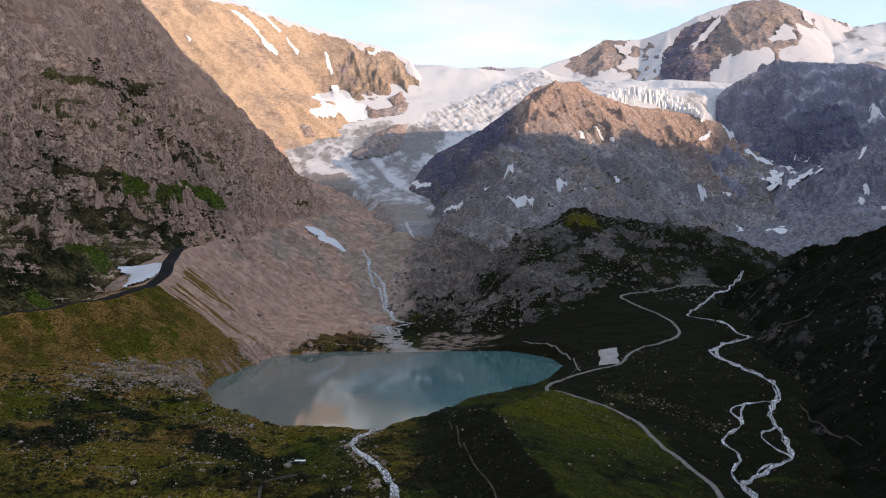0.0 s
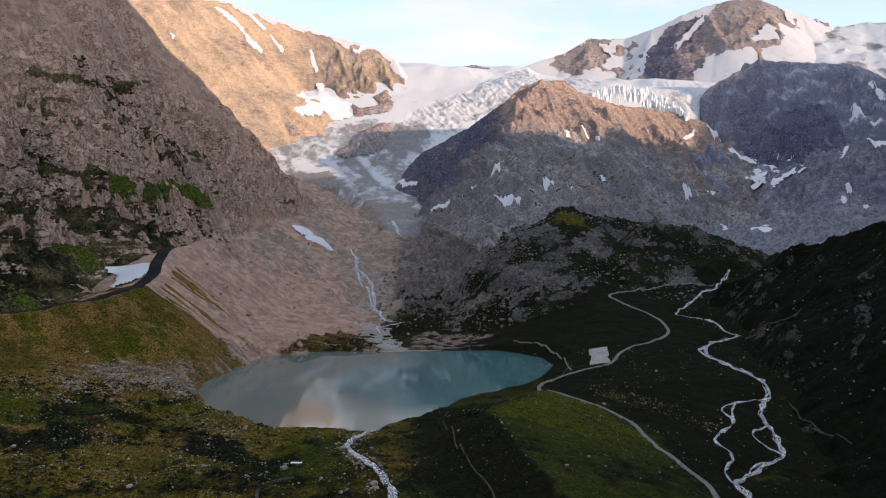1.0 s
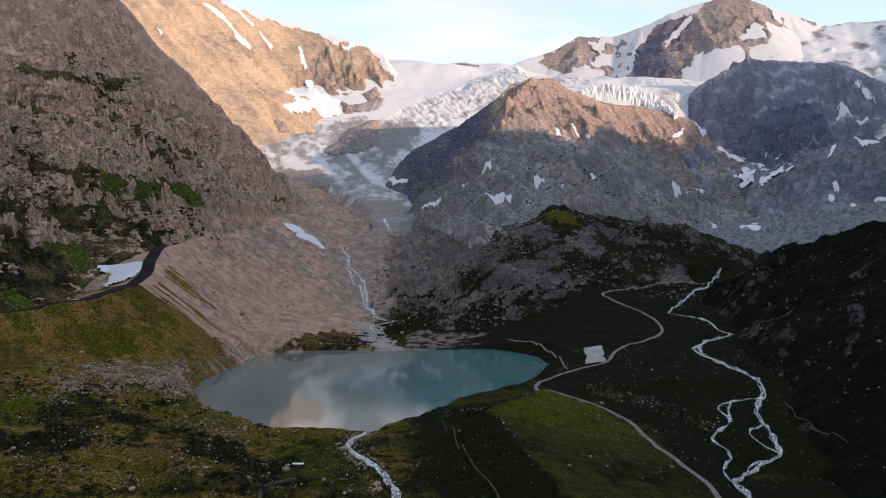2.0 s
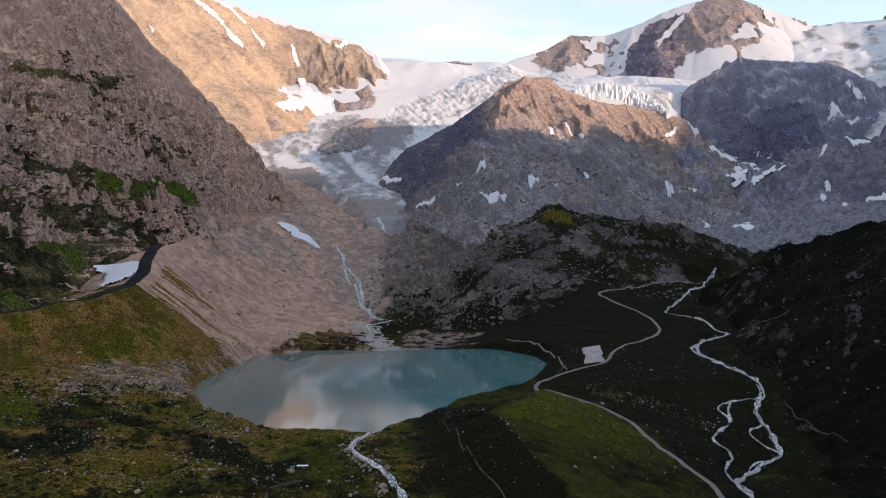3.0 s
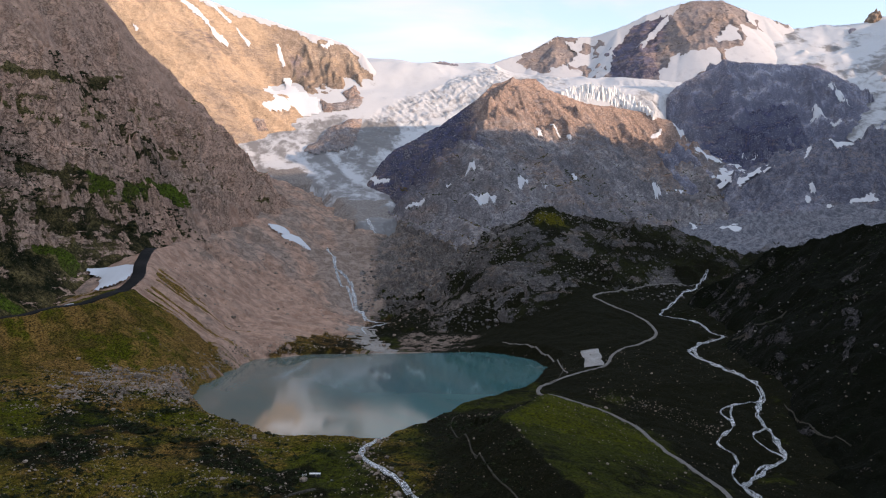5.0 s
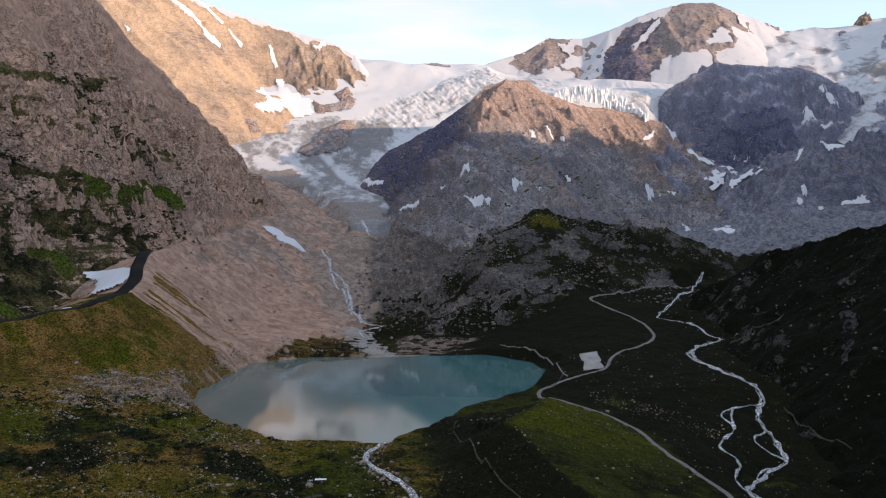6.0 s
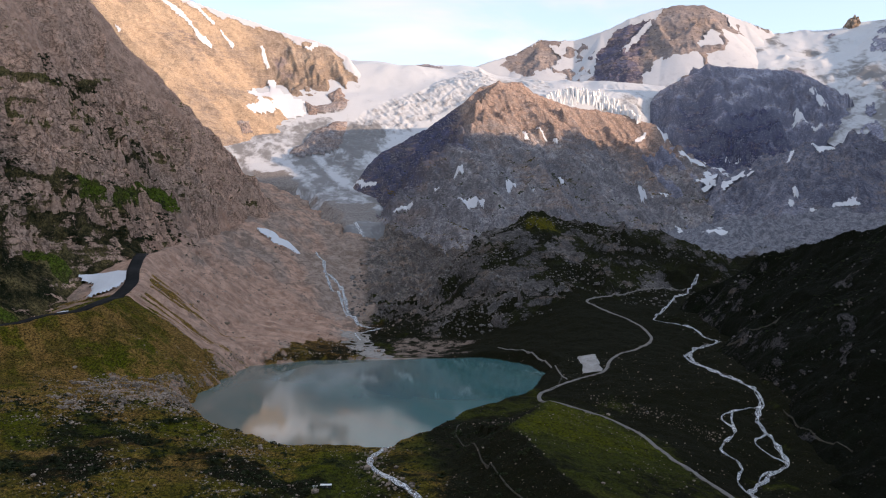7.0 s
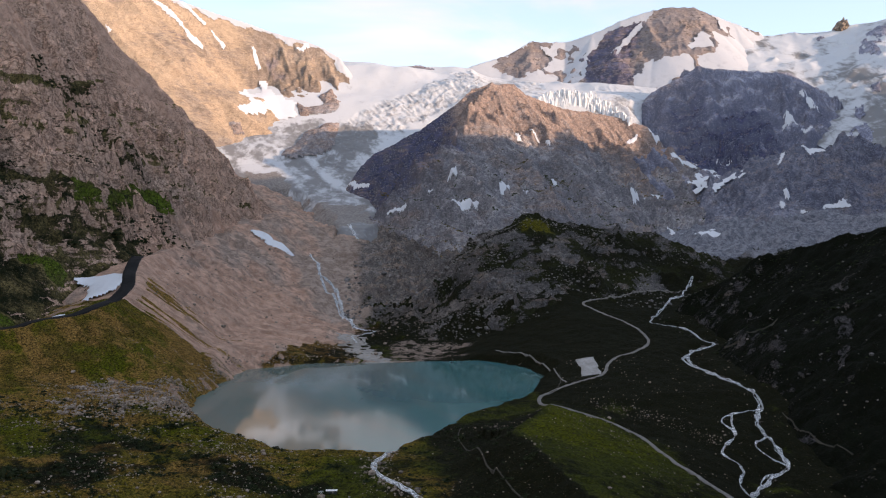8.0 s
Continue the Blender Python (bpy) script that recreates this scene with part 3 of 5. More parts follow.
def ice_fall(x, y):
    """Where the ice is broken by crevasses: a broad stream from the high snow to the tongue, and the ice behind the hill."""
    stream, _, along = to_line(x, y, ICE_STREAM)
    wide = np.interp(along, [0, 300, 700, 900, 1100, 1400], [260, 150, 105, 80, 60, 50])
    return np.maximum(smooth(1.15, 0.75, np.abs(stream) / wide + 0.25 * fbm(x, y, 90, 3, 193)), 0.5 * smooth(250, 500, x) * smooth(4050, 3850, y)) * smooth(3050, 3250, y)


def glacier_height(x, y):
    z, out = glacier_form(x, y)
    stream, _, along = to_line(x, y, ICE_STREAM)
    fall = ice_fall(x, y)
    bend = stream + 16 * fbm(x, y, 90, 3, 169)
    z = z + fall * (6 * crags(along, bend * 0.3, 20, 4, 171) + 4 * crags(along * 0.3, bend, 26, 4, 173) + 2 * blocks(along, bend * 0.6, 11, 179)) + 2.0 * fbm(x, y, 110, 3, 175)
    z = z + 26 * fbm(x, y, 420, 3, 181) * smooth(3750, 3950, y) + 9 * crags(x, y * 0.5, 210, 3, 189) * smooth(3900, 4100, y) * smooth(0, 250, x)
    z = z - 0.9 * np.maximum(0, out + 10 * fbm(x, y, 40, 3, 185)) * smooth(3600, 3450, y) * smooth(500, 350, x)
    front = np.interp(x, [400, 600, 812, 1063, 1160, 1240, 1400], [3150, 3310, 3475, 3505, 3465, 3570, 3720]) + 10 * fbm(x, y, 35, 3, 183)
    z = z - 2.6 * np.maximum(0, front - y) * smooth(380, 520, x)
    tongue = ridge(x, y, [(1060, 3560, 785), (1130, 3500, 730), (1180, 3430, 640), (1205, 3390, 575)], 1.3, 1.3) + 3 * fbm(x, y, 25, 3, 187)
    z = np.where(x > 900, np.maximum(z, tongue), z)
    return z - 3 * np.maximum(0, 2345 - y)


RIGHT_MOUNTAIN = [(1300, -900, 1300), (1700, 0, 1600), (2050, 500, 1700), (2300, 900, 1500), (2550, 1400, 1040), (2665, 1650, 985), (2660, 1830, 1030), (2720, 2050, 1010), (2760, 2500, 850), (2720, 2800, 1250), (2900, 3050, 1000), (3250, 3200, 700)]


def right_mountain_height(x, y):
    return ridge(x, y, RIGHT_MOUNTAIN, 1.2, 1.2) + 24 * crags(x, y, 220, 4, 191)


# each form with the plan's stretch in which it can be the uppermost
LANDS = [(ground_height, -9000, 9000, -9000, 9000), (right_mountain_height, 300, 5000, -2500, 4500), (left_mountain_height, -2500, -200, 200, 3300), (far_ridge_height, -3000, 200, 3200, 4800), (hill_height, -320, 1400, 2000, 3600),
         (massif_height, 760, 2600, 2450, 3900), (hump_height, 880, 2400, 1900, 3250), (snow_peak_height, 50, 2500, 3650, 4800), (right_sky_height, 1850, 3400, 2700, 4600), (knoll_height, -40, 800, 1280, 2150),
         (spur_height, 320, 1950, 200, 1700), (glacier_height, -750, 2350, 2290, 4700)]


def land(x, y):
    """The height of the uppermost surface."""
    x, y = np.asarray(x, float), np.asarray(y, float)
    top = np.full(x.shape, -900.0)
    for form, x0, x1, y0, y1 in LANDS:
        here = (x >= x0) & (x <= x1) & (y >= y0) & (y <= y1)
        if here.any():
            top[here] = np.maximum(top[here], form(x[here], y[here]))
    return top


# ---- where things grow and lie ----
def blob(x, y, spec, wave=0.35, size=None, seed=3):
    """An uneven patch: plus inside, 1 at its middle. spec: its middle and its two half axes on the plan."""
    cx, cy, ax, ay, bx, by = spec
    det = ax * by - ay * bx
    u, v = ((x - cx) * by - (y - cy) * bx) / det, (ax * (y - cy) - ay * (x - cx)) / det
    lumps = fbm(u + cx, v + cy, 0.7, 4, seed) if size is None else fbm(x, y, size, 4, seed)
    return 1 - np.hypot(u, v) + wave * lumps


def within(x, y, loop):
    """Distance inside a closed outline on the plan; minus outside it."""
    inside = np.zeros(np.shape(x), bool)
    for (ax, ay), (bx, by) in zip(loop, loop[1:] + loop[:1]):
        if ay != by:
            inside ^= ((ay > y) != (by > y)) & (x < (bx - ax) * (y - ay) / (by - ay) + ax)
    d = np.abs(to_line(x, y, loop + loop[:1])[0])
    return np.where(inside, d, -d)


def region(x, y, loops, soft=8.0, wave=10.0, size=25.0, seed=5):
    """1 inside any of some closed outlines on the plan, 0 outside, with uneven edges."""
    best = np.zeros(np.shape(x))
    for loop in loops:
        (x0, y0), (x1, y1) = np.min(loop, 0) - 40, np.max(loop, 0) + 40
        here = (x > x0) & (x < x1) & (y > y0) & (y < y1)
        if here.any():
            px, py = x[here], y[here]
            best[here] = np.maximum(best[here], smooth(-soft, soft, within(px, py, loop) + wave * fbm(px, py, size, 4, seed)))
    return best


# on the rock wall: along it (y) and up it (z)
LEFT_LEDGES = [[(1433, 486), (1482, 484), (1557, 484), (1507, 464), (1467, 464), (1417, 466)], [(1429, 405), (1465, 406), (1465, 386), (1431, 378), (1411, 387)], [(1590, 422), (1694, 430), (1645, 409), (1554, 402)], [(1792, 509), (1868, 517), (1826, 494), (1763, 490)], [(1417, 427), (1454, 420), (1411, 406), (1371, 408)], [(1531, 442), (1604, 445), (1547, 430)], [(1837, 542), (1935, 548), (1875, 528)]]
LOW_LEDGES = [[(1439, 301), (1457, 296), (1481, 279), (1626, 290), (1564, 266), (1613, 254), (1569, 242), (1450, 253), (1413, 256)], [(1674, 313), (1775, 289), (1810, 239), (1768, 241), (1698, 270), (1620, 292)], [(1291, 188), (1313, 145), (1281, 128), (1268, 154)], [(1147, 117), (1152, 88), (1136, 85), (1124, 95)]]
LEFT_HEATH = [[(1213, 203), (1271, 206), (1281, 175), (1240, 91), (1167, 90), (1139, 109)], [(1287, 298), (1364, 322), (1452, 310), (1405, 254), (1509, 246), (1484, 200), (1398, 186), (1332, 206), (1249, 202), (1226, 219)], [(1654, 503), (1808, 519), (1721, 481), (1580, 469)], [(1350, 380), (1375, 374), (1358, 340), (1317, 325), (1316, 336)], [(1683, 497), (1742, 501), (1664, 462), (1628, 466)], [(1446, 205), (1503, 179), (1482, 153), (1427, 161)], [(1720, 393), (1954, 384), (1788, 320), (1658, 335)]]
LEFT_TURF = [[(1897, 498), (2093, 483), (2225, 458), (2061, 397), (1892, 398), (1858, 458)]]
LEFT_PALE = [[(1280, 289), (1385, 296), (1378, 248), (1292, 233), (1242, 240)], [(1337, 174), (1421, 171), (1409, 147), (1364, 152), (1329, 144)], [(1275, 211), (1297, 202), (1281, 175), (1260, 180)], [(1825, 272), (2059, 223), (2081, 150), (1808, 146), (1695, 198)]]
# on the plan
WALL_TALUS = [[(-469, 1530), (-472, 1711), (-423, 1942), (-366, 2195), (-277, 2375), (-229, 2392), (-360, 2048), (-418, 1787)]]
BOULDER_BED = [[(-389, 847), (-418, 943), (-392, 997), (-341, 1020), (-309, 1059), (-286, 979), (-283, 846), (-325, 888), (-330, 814), (-396, 934), (-365, 772), (-385, 797)]]
DARK_SHRUBS = [[(-365, 779), (-388, 922), (-344, 832), (-298, 783), (-255, 763), (-188, 715), (-192, 686), (-252, 731), (-308, 752), (-339, 692)], [(-240, 689), (-185, 698), (-124, 673), (-129, 640), (-184, 648)], [(-284, 756), (-241, 750), (-233, 716), (-263, 718)], [(-332, 643), (-327, 722), (-265, 694), (-290, 671)]]
GREEN_GRASS = [[(-442, 821), (-398, 795), (-370, 779), (-352, 689), (-367, 663)], [(-325, 888), (-276, 842), (-211, 780), (-211, 751), (-268, 792), (-305, 822)], [(-170, 726), (-101, 755), (-72, 675), (-74, 614), (-119, 626)], [(-439, 1034), (-378, 1061), (-374, 1024), (-445, 1012)]]
SHORE_HEATH = [[(-258, 1257), (-248, 1249), (-172, 1271), (-92, 1282), (-102, 1424), (-176, 1410), (-226, 1275)]]
GREY_WASH = [[(-225, 2051), (-136, 2149), (-45, 2170), (-102, 2023), (-46, 1728), (-58, 1575), (-114, 1593), (-170, 1760)]]
KNOLL_PALE = [[(315, 1746), (372, 1776), (354, 1647), (309, 1658)], [(152, 1640), (251, 1605), (235, 1519), (149, 1524)], [(149, 1524), (202, 1515), (179, 1441), (134, 1495)], [(238, 1532), (276, 1532), (266, 1510), (241, 1518)], [(-4, 1503), (73, 1680), (98, 1567), (47, 1463)]]
HILL_TURF = [[(369, 2706), (464, 2750), (630, 2781), (642, 2747), (516, 2626), (392, 2673)], [(589, 2776), (657, 2729), (725, 2687), (626, 2682)]]
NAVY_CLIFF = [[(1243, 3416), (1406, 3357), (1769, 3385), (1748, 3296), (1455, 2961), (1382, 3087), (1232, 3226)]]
GREY_ICE = [[(-507, 3574), (-295, 3646), (-167, 3625), (-289, 3552), (-369, 3353), (-416, 3361), (-481, 3516)], [(-663, 3455), (-603, 3526), (-506, 3337), (-566, 3281)]]
TONGUE_DEBRIS = [[(-527, 3199), (-392, 3139), (-336, 3001), (-263, 2854), (-258, 2667), (-341, 2663), (-450, 2923)], [(-263, 2854), (-158, 2719), (-44, 2731), (-44, 2454), (-146, 2417), (-247, 2638)]]


def left_green(x, y, z):
    low = smooth(330, 190, z - 0.12 * (y - 1300)) * smooth(1600, 1400, y)
    g = 0.26 + 0.1 * smooth(420, 340, z) + 0.3 * low - 0.2 * smooth(480, 600, z) + 0.24 * fbm(y, 1.6 * z + 0.3 * y, 80, 4, 301)
    g = np.maximum(g, (0.84 + 0.2 * smooth(1300, 1200, y)) * region(y, z, LEFT_HEATH, 14, 20, 34, 307))
    g = np.maximum(g, 0.5 * region(y, z, LEFT_TURF, 30, 30, 40, 309)) - 0.3 * region(y, z, LEFT_PALE, 15, 18, 30, 311)
    return np.maximum(g, 1.1 * region(y, z, LEFT_LEDGES + LOW_LEDGES, 6, 7, 22, 313))


def left_lush(x, y, z):
    l = 0.12 + 0.3 * smooth(350, 600, z) - 0.6 * region(y, z, LEFT_HEATH, 14, 20, 34, 307) + 0.3 * region(y, z, LEFT_TURF, 30, 30, 40, 309)
    return np.maximum(np.maximum(l, 0.65 * region(y, z, LEFT_LEDGES, 6, 7, 22, 313)), 1.1 * region(y, z, LOW_LEDGES, 6, 7, 22, 313))


# paler stone colours towards the top of the wall, and talus along its foot
def left_pale_stone(x, y, z):
    return np.maximum(0.4 * smooth(380, 580, z) + 0.3 * fbm(x, y, 110, 3, 303), 0.9 * region(x, y, WALL_TALUS, 25, 40, 60, 315))


# warmer in colour towards the top and the far end
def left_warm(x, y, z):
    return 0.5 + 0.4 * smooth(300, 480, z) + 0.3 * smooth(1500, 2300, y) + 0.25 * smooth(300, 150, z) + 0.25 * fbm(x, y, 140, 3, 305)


def ground_scree(x, y, z):
    crest, high, along = to_line(x, y, MORAINE)
    slope = smooth(1120, 1215, y + 0.35 * (x + 430) + 75 * fbm(along, crest * 0.2, 40, 4, 315)) * smooth(-40, -130, x)
    back = smooth(1380, 1480, y) * smooth(-20, -140, x + 50 * fbm(x, y, 90, 3, 313))
    field = 0.55 * region(x, y, BOULDER_BED, 12, 22, 30, 319)
    wash = 0.66 * smooth(-70, -30, x) * smooth(190, 40, x + 40 * fbm(x, y, 50, 3, 369)) * smooth(1270, 1300, y) * smooth(1560, 1400, y)
    hollow = smooth(8, 40, crest) * smooth(1000, 1080, y) * 0.45
    beach = smooth(-16, -4, in_lake(x, y)) * (0.3 + 0.6 * smooth(1150, 1230, y)) * (0.25 + 0.75 * smooth(60, -30, x))
    bank = 0.45 * np.exp(-(np.abs(to_line(x, y, RIGHT_RIVER)[0]) / 14) ** 2)
    heath = region(x, y, SHORE_HEATH, 10, 16, 25, 321)
    upper = smooth(1900, 2100, y) * smooth(420, 560, x) * (0.25 + 0.4 * fbm(x, y, 120, 3, 359))
    return np.clip(np.maximum.reduce([slope, back, field, hollow, beach, bank, upper, wash]) * (1 - 0.75 * heath), 0, 1)


def ground_green(x, y, z):
    crest, high, along = to_line(x, y, MORAINE)
    g = 0.95 - 0.98 * ground_scree(x, y, z)
    stripe = smooth(-0.12, 0.2, fbm(along, crest * 0.05, 9, 3, 311)) * smooth(-200, -90, crest + 40 * fbm(x, y, 30, 3, 317)) * smooth(-4, -20, crest) * smooth(1380, 1300, y) * smooth(1130, 1200, y)
    g = np.maximum(g, 0.75 * stripe)
    rocky = smooth(1430, 1560, y) * smooth(330, 200, x) * smooth(-130, 0, x)
    g = g - 0.75 * smooth(1750, 1900, y + 60 * fbm(x, y, 90, 3, 329)) * smooth(380, 480, x) - 0.15 * region(x, y, KNOLL_PALE, 10, 20, 30, 323)
    return np.clip(g * (1 - 0.55 * rocky) - 0.25 * smooth(1700, 1900, y) * smooth(250, 100, x) - 0.6 * smooth(1900, 2100, y), 0, 1)


def ground_lush(x, y, z):
    off = to_line(x, y, MOUND)[0]
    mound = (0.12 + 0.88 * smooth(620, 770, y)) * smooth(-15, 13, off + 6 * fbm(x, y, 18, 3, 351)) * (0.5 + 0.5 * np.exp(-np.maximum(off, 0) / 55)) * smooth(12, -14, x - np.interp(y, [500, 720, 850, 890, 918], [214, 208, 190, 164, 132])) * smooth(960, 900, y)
    # the mound's left bank faces away: its shade is painted with dark plants
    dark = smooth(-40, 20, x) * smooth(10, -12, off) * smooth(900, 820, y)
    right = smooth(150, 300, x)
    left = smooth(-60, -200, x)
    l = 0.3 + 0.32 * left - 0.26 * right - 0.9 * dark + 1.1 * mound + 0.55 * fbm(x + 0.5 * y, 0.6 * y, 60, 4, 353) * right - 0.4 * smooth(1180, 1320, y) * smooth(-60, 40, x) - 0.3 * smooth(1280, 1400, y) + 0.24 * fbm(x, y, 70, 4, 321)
    crest, _, along = to_line(x, y, MORAINE)
    l = l + 0.3 * fbm(along, crest * 0.1, 12, 3, 327) * smooth(-170, -120, crest) * smooth(1200, 1120, y) * smooth(900, 960, y)
    l = l + 0.55 * region(x, y, GREEN_GRASS, 15, 25, 40, 325) - 0.42 * region(x, y, DARK_SHRUBS, 12, 26, 26, 327) - 0.4 * region(x, y, SHORE_HEATH, 10, 16, 25, 321)
    l = l + 0.5 * smooth(60, 15, np.hypot(x - (-358), y - 1110))
    bands = smooth(0.12, 0.4, fbm(x * 0.8 + y * 0.5, y * 1.6 - x * 0.6, 60, 4, 325)) * smooth(930, 860, y) * smooth(-60, -140, x)
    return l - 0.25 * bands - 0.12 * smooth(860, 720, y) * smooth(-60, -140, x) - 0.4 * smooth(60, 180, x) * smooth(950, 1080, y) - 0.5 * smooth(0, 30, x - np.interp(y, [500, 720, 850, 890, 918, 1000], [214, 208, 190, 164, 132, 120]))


def ground_bluish(x, y, z):
    return smooth(1750, 1950, y + 50 * fbm(x, y, 80, 3, 367)) * smooth(400, 520, x)


def ground_warm(x, y, z):
    w = 0.3 * np.maximum(smooth(20, -60, x), smooth(1400, 1500, y)) + 0.4 * smooth(-80, -260, x) * smooth(1900, 1500, y) * smooth(780, 980, y - 0.5 * (x + 400)) + 0.55 * np.exp(-((x + 200) / 120) ** 2 - ((y - 1560) / 160) ** 2) + 0.12 * smooth(-100, -250, x)
    w = w + 0.25 * fbm(x + 0.3 * y, 0.35 * y, 45, 4, 343) * smooth(1180, 1260, y) - 0.3 * smooth(-230, -90, x) * smooth(1300, 1400, y) - 0.3 * smooth(-60, 0, x) * smooth(1250, 1290, y)
    w = w + 0.2 * region(x, y, BOULDER_BED, 12, 22, 30, 319) - 0.6 * region(x, y, GREY_WASH, 25, 30, 50, 331) - 0.25 * region(x, y, DARK_SHRUBS + GREEN_GRASS, 12, 22, 30, 327)
    w = w - 0.5 * smooth(1800, 1950, y) * smooth(350, 500, x)
    w = w - 0.14 * smooth(740, 620, y) * smooth(-120, -180, x)
    return w + 0.14 * fbm(x, y, 55, 4, 345) * smooth(1100, 1000, y)


def far_warm(x, y, z):
    tower = smooth(-620, -520, x - 0.25 * (y - 3950) + 40 * fbm(x, y, 70, 3, 355)) * smooth(3760, 3860, y)
    return 0.75 - 0.7 * tower + 0.35 * fbm(0.397 * x + 0.918 * y, 0.4 * (0.918 * x - 0.397 * y), 60, 4, 357)


# two uneven blue-dark spots on the ridge
def far_navy(x, y, z):
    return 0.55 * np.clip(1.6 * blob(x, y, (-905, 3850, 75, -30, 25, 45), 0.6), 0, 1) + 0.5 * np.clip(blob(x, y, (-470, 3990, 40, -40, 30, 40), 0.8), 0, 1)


# red-brown rock of the upper right, with the sun's warmth painted in
def hill_sun_warm(x, y, z):
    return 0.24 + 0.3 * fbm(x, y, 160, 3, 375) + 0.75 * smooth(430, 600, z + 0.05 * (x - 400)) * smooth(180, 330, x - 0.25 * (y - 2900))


# the peak's left face: its shade painted in as navy
def peak_shade(x, y, z):
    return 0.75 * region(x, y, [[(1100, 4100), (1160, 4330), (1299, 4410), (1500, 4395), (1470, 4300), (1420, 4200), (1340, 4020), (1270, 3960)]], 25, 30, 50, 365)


# the hill's left face: its deep shade painted as navy rock
def hill_shade(x, y, z):
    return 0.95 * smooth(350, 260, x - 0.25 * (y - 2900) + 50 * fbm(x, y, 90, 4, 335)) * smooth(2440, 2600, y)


def knoll_green(x, y, z):
    return 0.6 - 0.13 * smooth(330, 230, x) + 0.3 * fbm(x, y, 50, 4, 341) - 0.4 * region(x, y, KNOLL_PALE, 10, 20, 30, 323) + 0.6 * np.clip(blob(x, y, (312, 1790, 40, 4, 4, 52), 0.4), 0, 1)


def knoll_lush(x, y, z):
    return 0.22 + 0.3 * fbm(x, y, 60, 3, 337) + 1.6 * np.clip(blob(x, y, (312, 1790, 40, 4, 4, 52), 0.4), 0, 1)


def spur_green(x, y, z):
    return 0.74 + 0.17 * fbm(x + 0.4 * y, 0.7 * y, 60, 4, 373)


def hill_scree(x, y, z):
    return 0.1 + 0.3 * region(x, y, [[(991, 3212), (1251, 3369), (1161, 3102), (886, 2789), (892, 2971)], [(700, 2560), (860, 2700), (960, 2640), (900, 2480), (760, 2420)]], 40, 50, 80, 371)


def hill_green(x, y, z):
    return 0.22 * smooth(500, 350, z) + 0.12 + 0.2 * region(x, y, HILL_TURF, 40, 40, 60, 333)


def glacier_dirt_shade(x, y, z):
    low = smooth(3080, 2930, y) * 0.6 + 0.5 * smooth(2680, 2500, y + 40 * fbm(x, y, 60, 3, 333))
    low = np.maximum(low, 0.75 * region(x, y, GREY_ICE, 12, 20, 40, 335))
    # the bowl's shade is painted in here as grey, with streaks of debris
    low = np.maximum(low, 0.5 * smooth(3660, 3560, y) * smooth(100, -60, x) + 0.5 * fbm(x + 0.4 * y, 0.4 * y, 50, 4, 349) * smooth(3650, 3560, y))
    return np.clip(0.02 + low + 0.42 * ice_fall(x, y) + 0.22 * fbm(x, y, 70, 4, 331) * smooth(3750, 3550, y), 0, 1)


def glacier_rubble(x, y, z):
    return region(x, y, TONGUE_DEBRIS, 20, 30, 50, 337)


# shade low on the cliff, put in as dark blue
def cliff_shade(x, y, z):
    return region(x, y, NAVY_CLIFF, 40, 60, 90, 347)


def ridge_dirt(x, y, z):
    return np.clip(0.15 + 0.55 * smooth(1150, 800, z) + 0.6 * fbm(x, y, 90, 4, 339), 0, 1.2)


# ---- the large forms ----
def axis(*spans):
    """Grid lines: stretches of (start, end, step), one after the other."""
    return np.unique(np.concatenate([np.arange(a, b + s / 2, s) for a, b, s in spans]).round(2))


def mesh_of(name, points, quads, surface, zones=()):
    mesh = bpy.data.meshes.new(name)
    mesh.vertices.add(len(points))
    mesh.vertices.foreach_set("co", points.astype(np.float32).ravel())
    n = quads.shape[1]
    mesh.loops.add(quads.size)
    mesh.loops.foreach_set("vertex_index", quads.astype(np.int32).ravel())
    mesh.polygons.add(len(quads))
    mesh.polygons.foreach_set("loop_start", np.arange(0, quads.size, n, dtype=np.int32))
    mesh.update()
    mesh.polygons.foreach_set("use_smooth", np.ones(len(quads), bool))
    for key, value in zones:
        mesh.attributes.new(key, "FLOAT", "POINT").data.foreach_set("value", value.astype(np.float32).ravel())
    mesh.materials.append(surface)
    return mesh


def sheet(name, height, xs, ys, surface, margin=14.0, keep=None, zones=(), parent=None):
    """A form of the land as a mesh over a grid, where it is not well under the other forms."""
    x, y = np.meshgrid(xs, ys)
    z = height(x, y)
    shown = np.ones(x.shape, bool)
    if margin is not None:
        n = 4
        near = np.pad(land(x[::n, ::n], y[::n, ::n]) - z[::n, ::n] < margin, 1)
        near = functools.reduce(np.logical_or, [near[i : near.shape[0] - 2 + i, j : near.shape[1] - 2 + j] for i in range(3) for j in range(3)])
        shown = np.repeat(np.repeat(near, n, 0), n, 1)[: x.shape[0], : x.shape[1]]
    if keep is not None:
        shown &= keep(x, y, z)
    quads = shown[:-1, :-1] | shown[1:, :-1] | shown[:-1, 1:] | shown[1:, 1:]
    index = np.arange(x.size).reshape(x.shape)
    q = np.stack([index[:-1, :-1], index[:-1, 1:], index[1:, 1:], index[1:, :-1]], -1)[quads]
    used, faces = np.unique(q, return_inverse=True)
    px, py, pz = (a.ravel()[used] for a in (x, y, z))
    ob = new(name, mesh_of(name, np.stack([px, py, pz], -1), faces.reshape(-1, 4), surface, [(key, f(px, py, pz)) for key, f in zones]))
    ob.parent = parent
    return ob


def flat(v):
    return lambda x, y, z: 0 * x + v


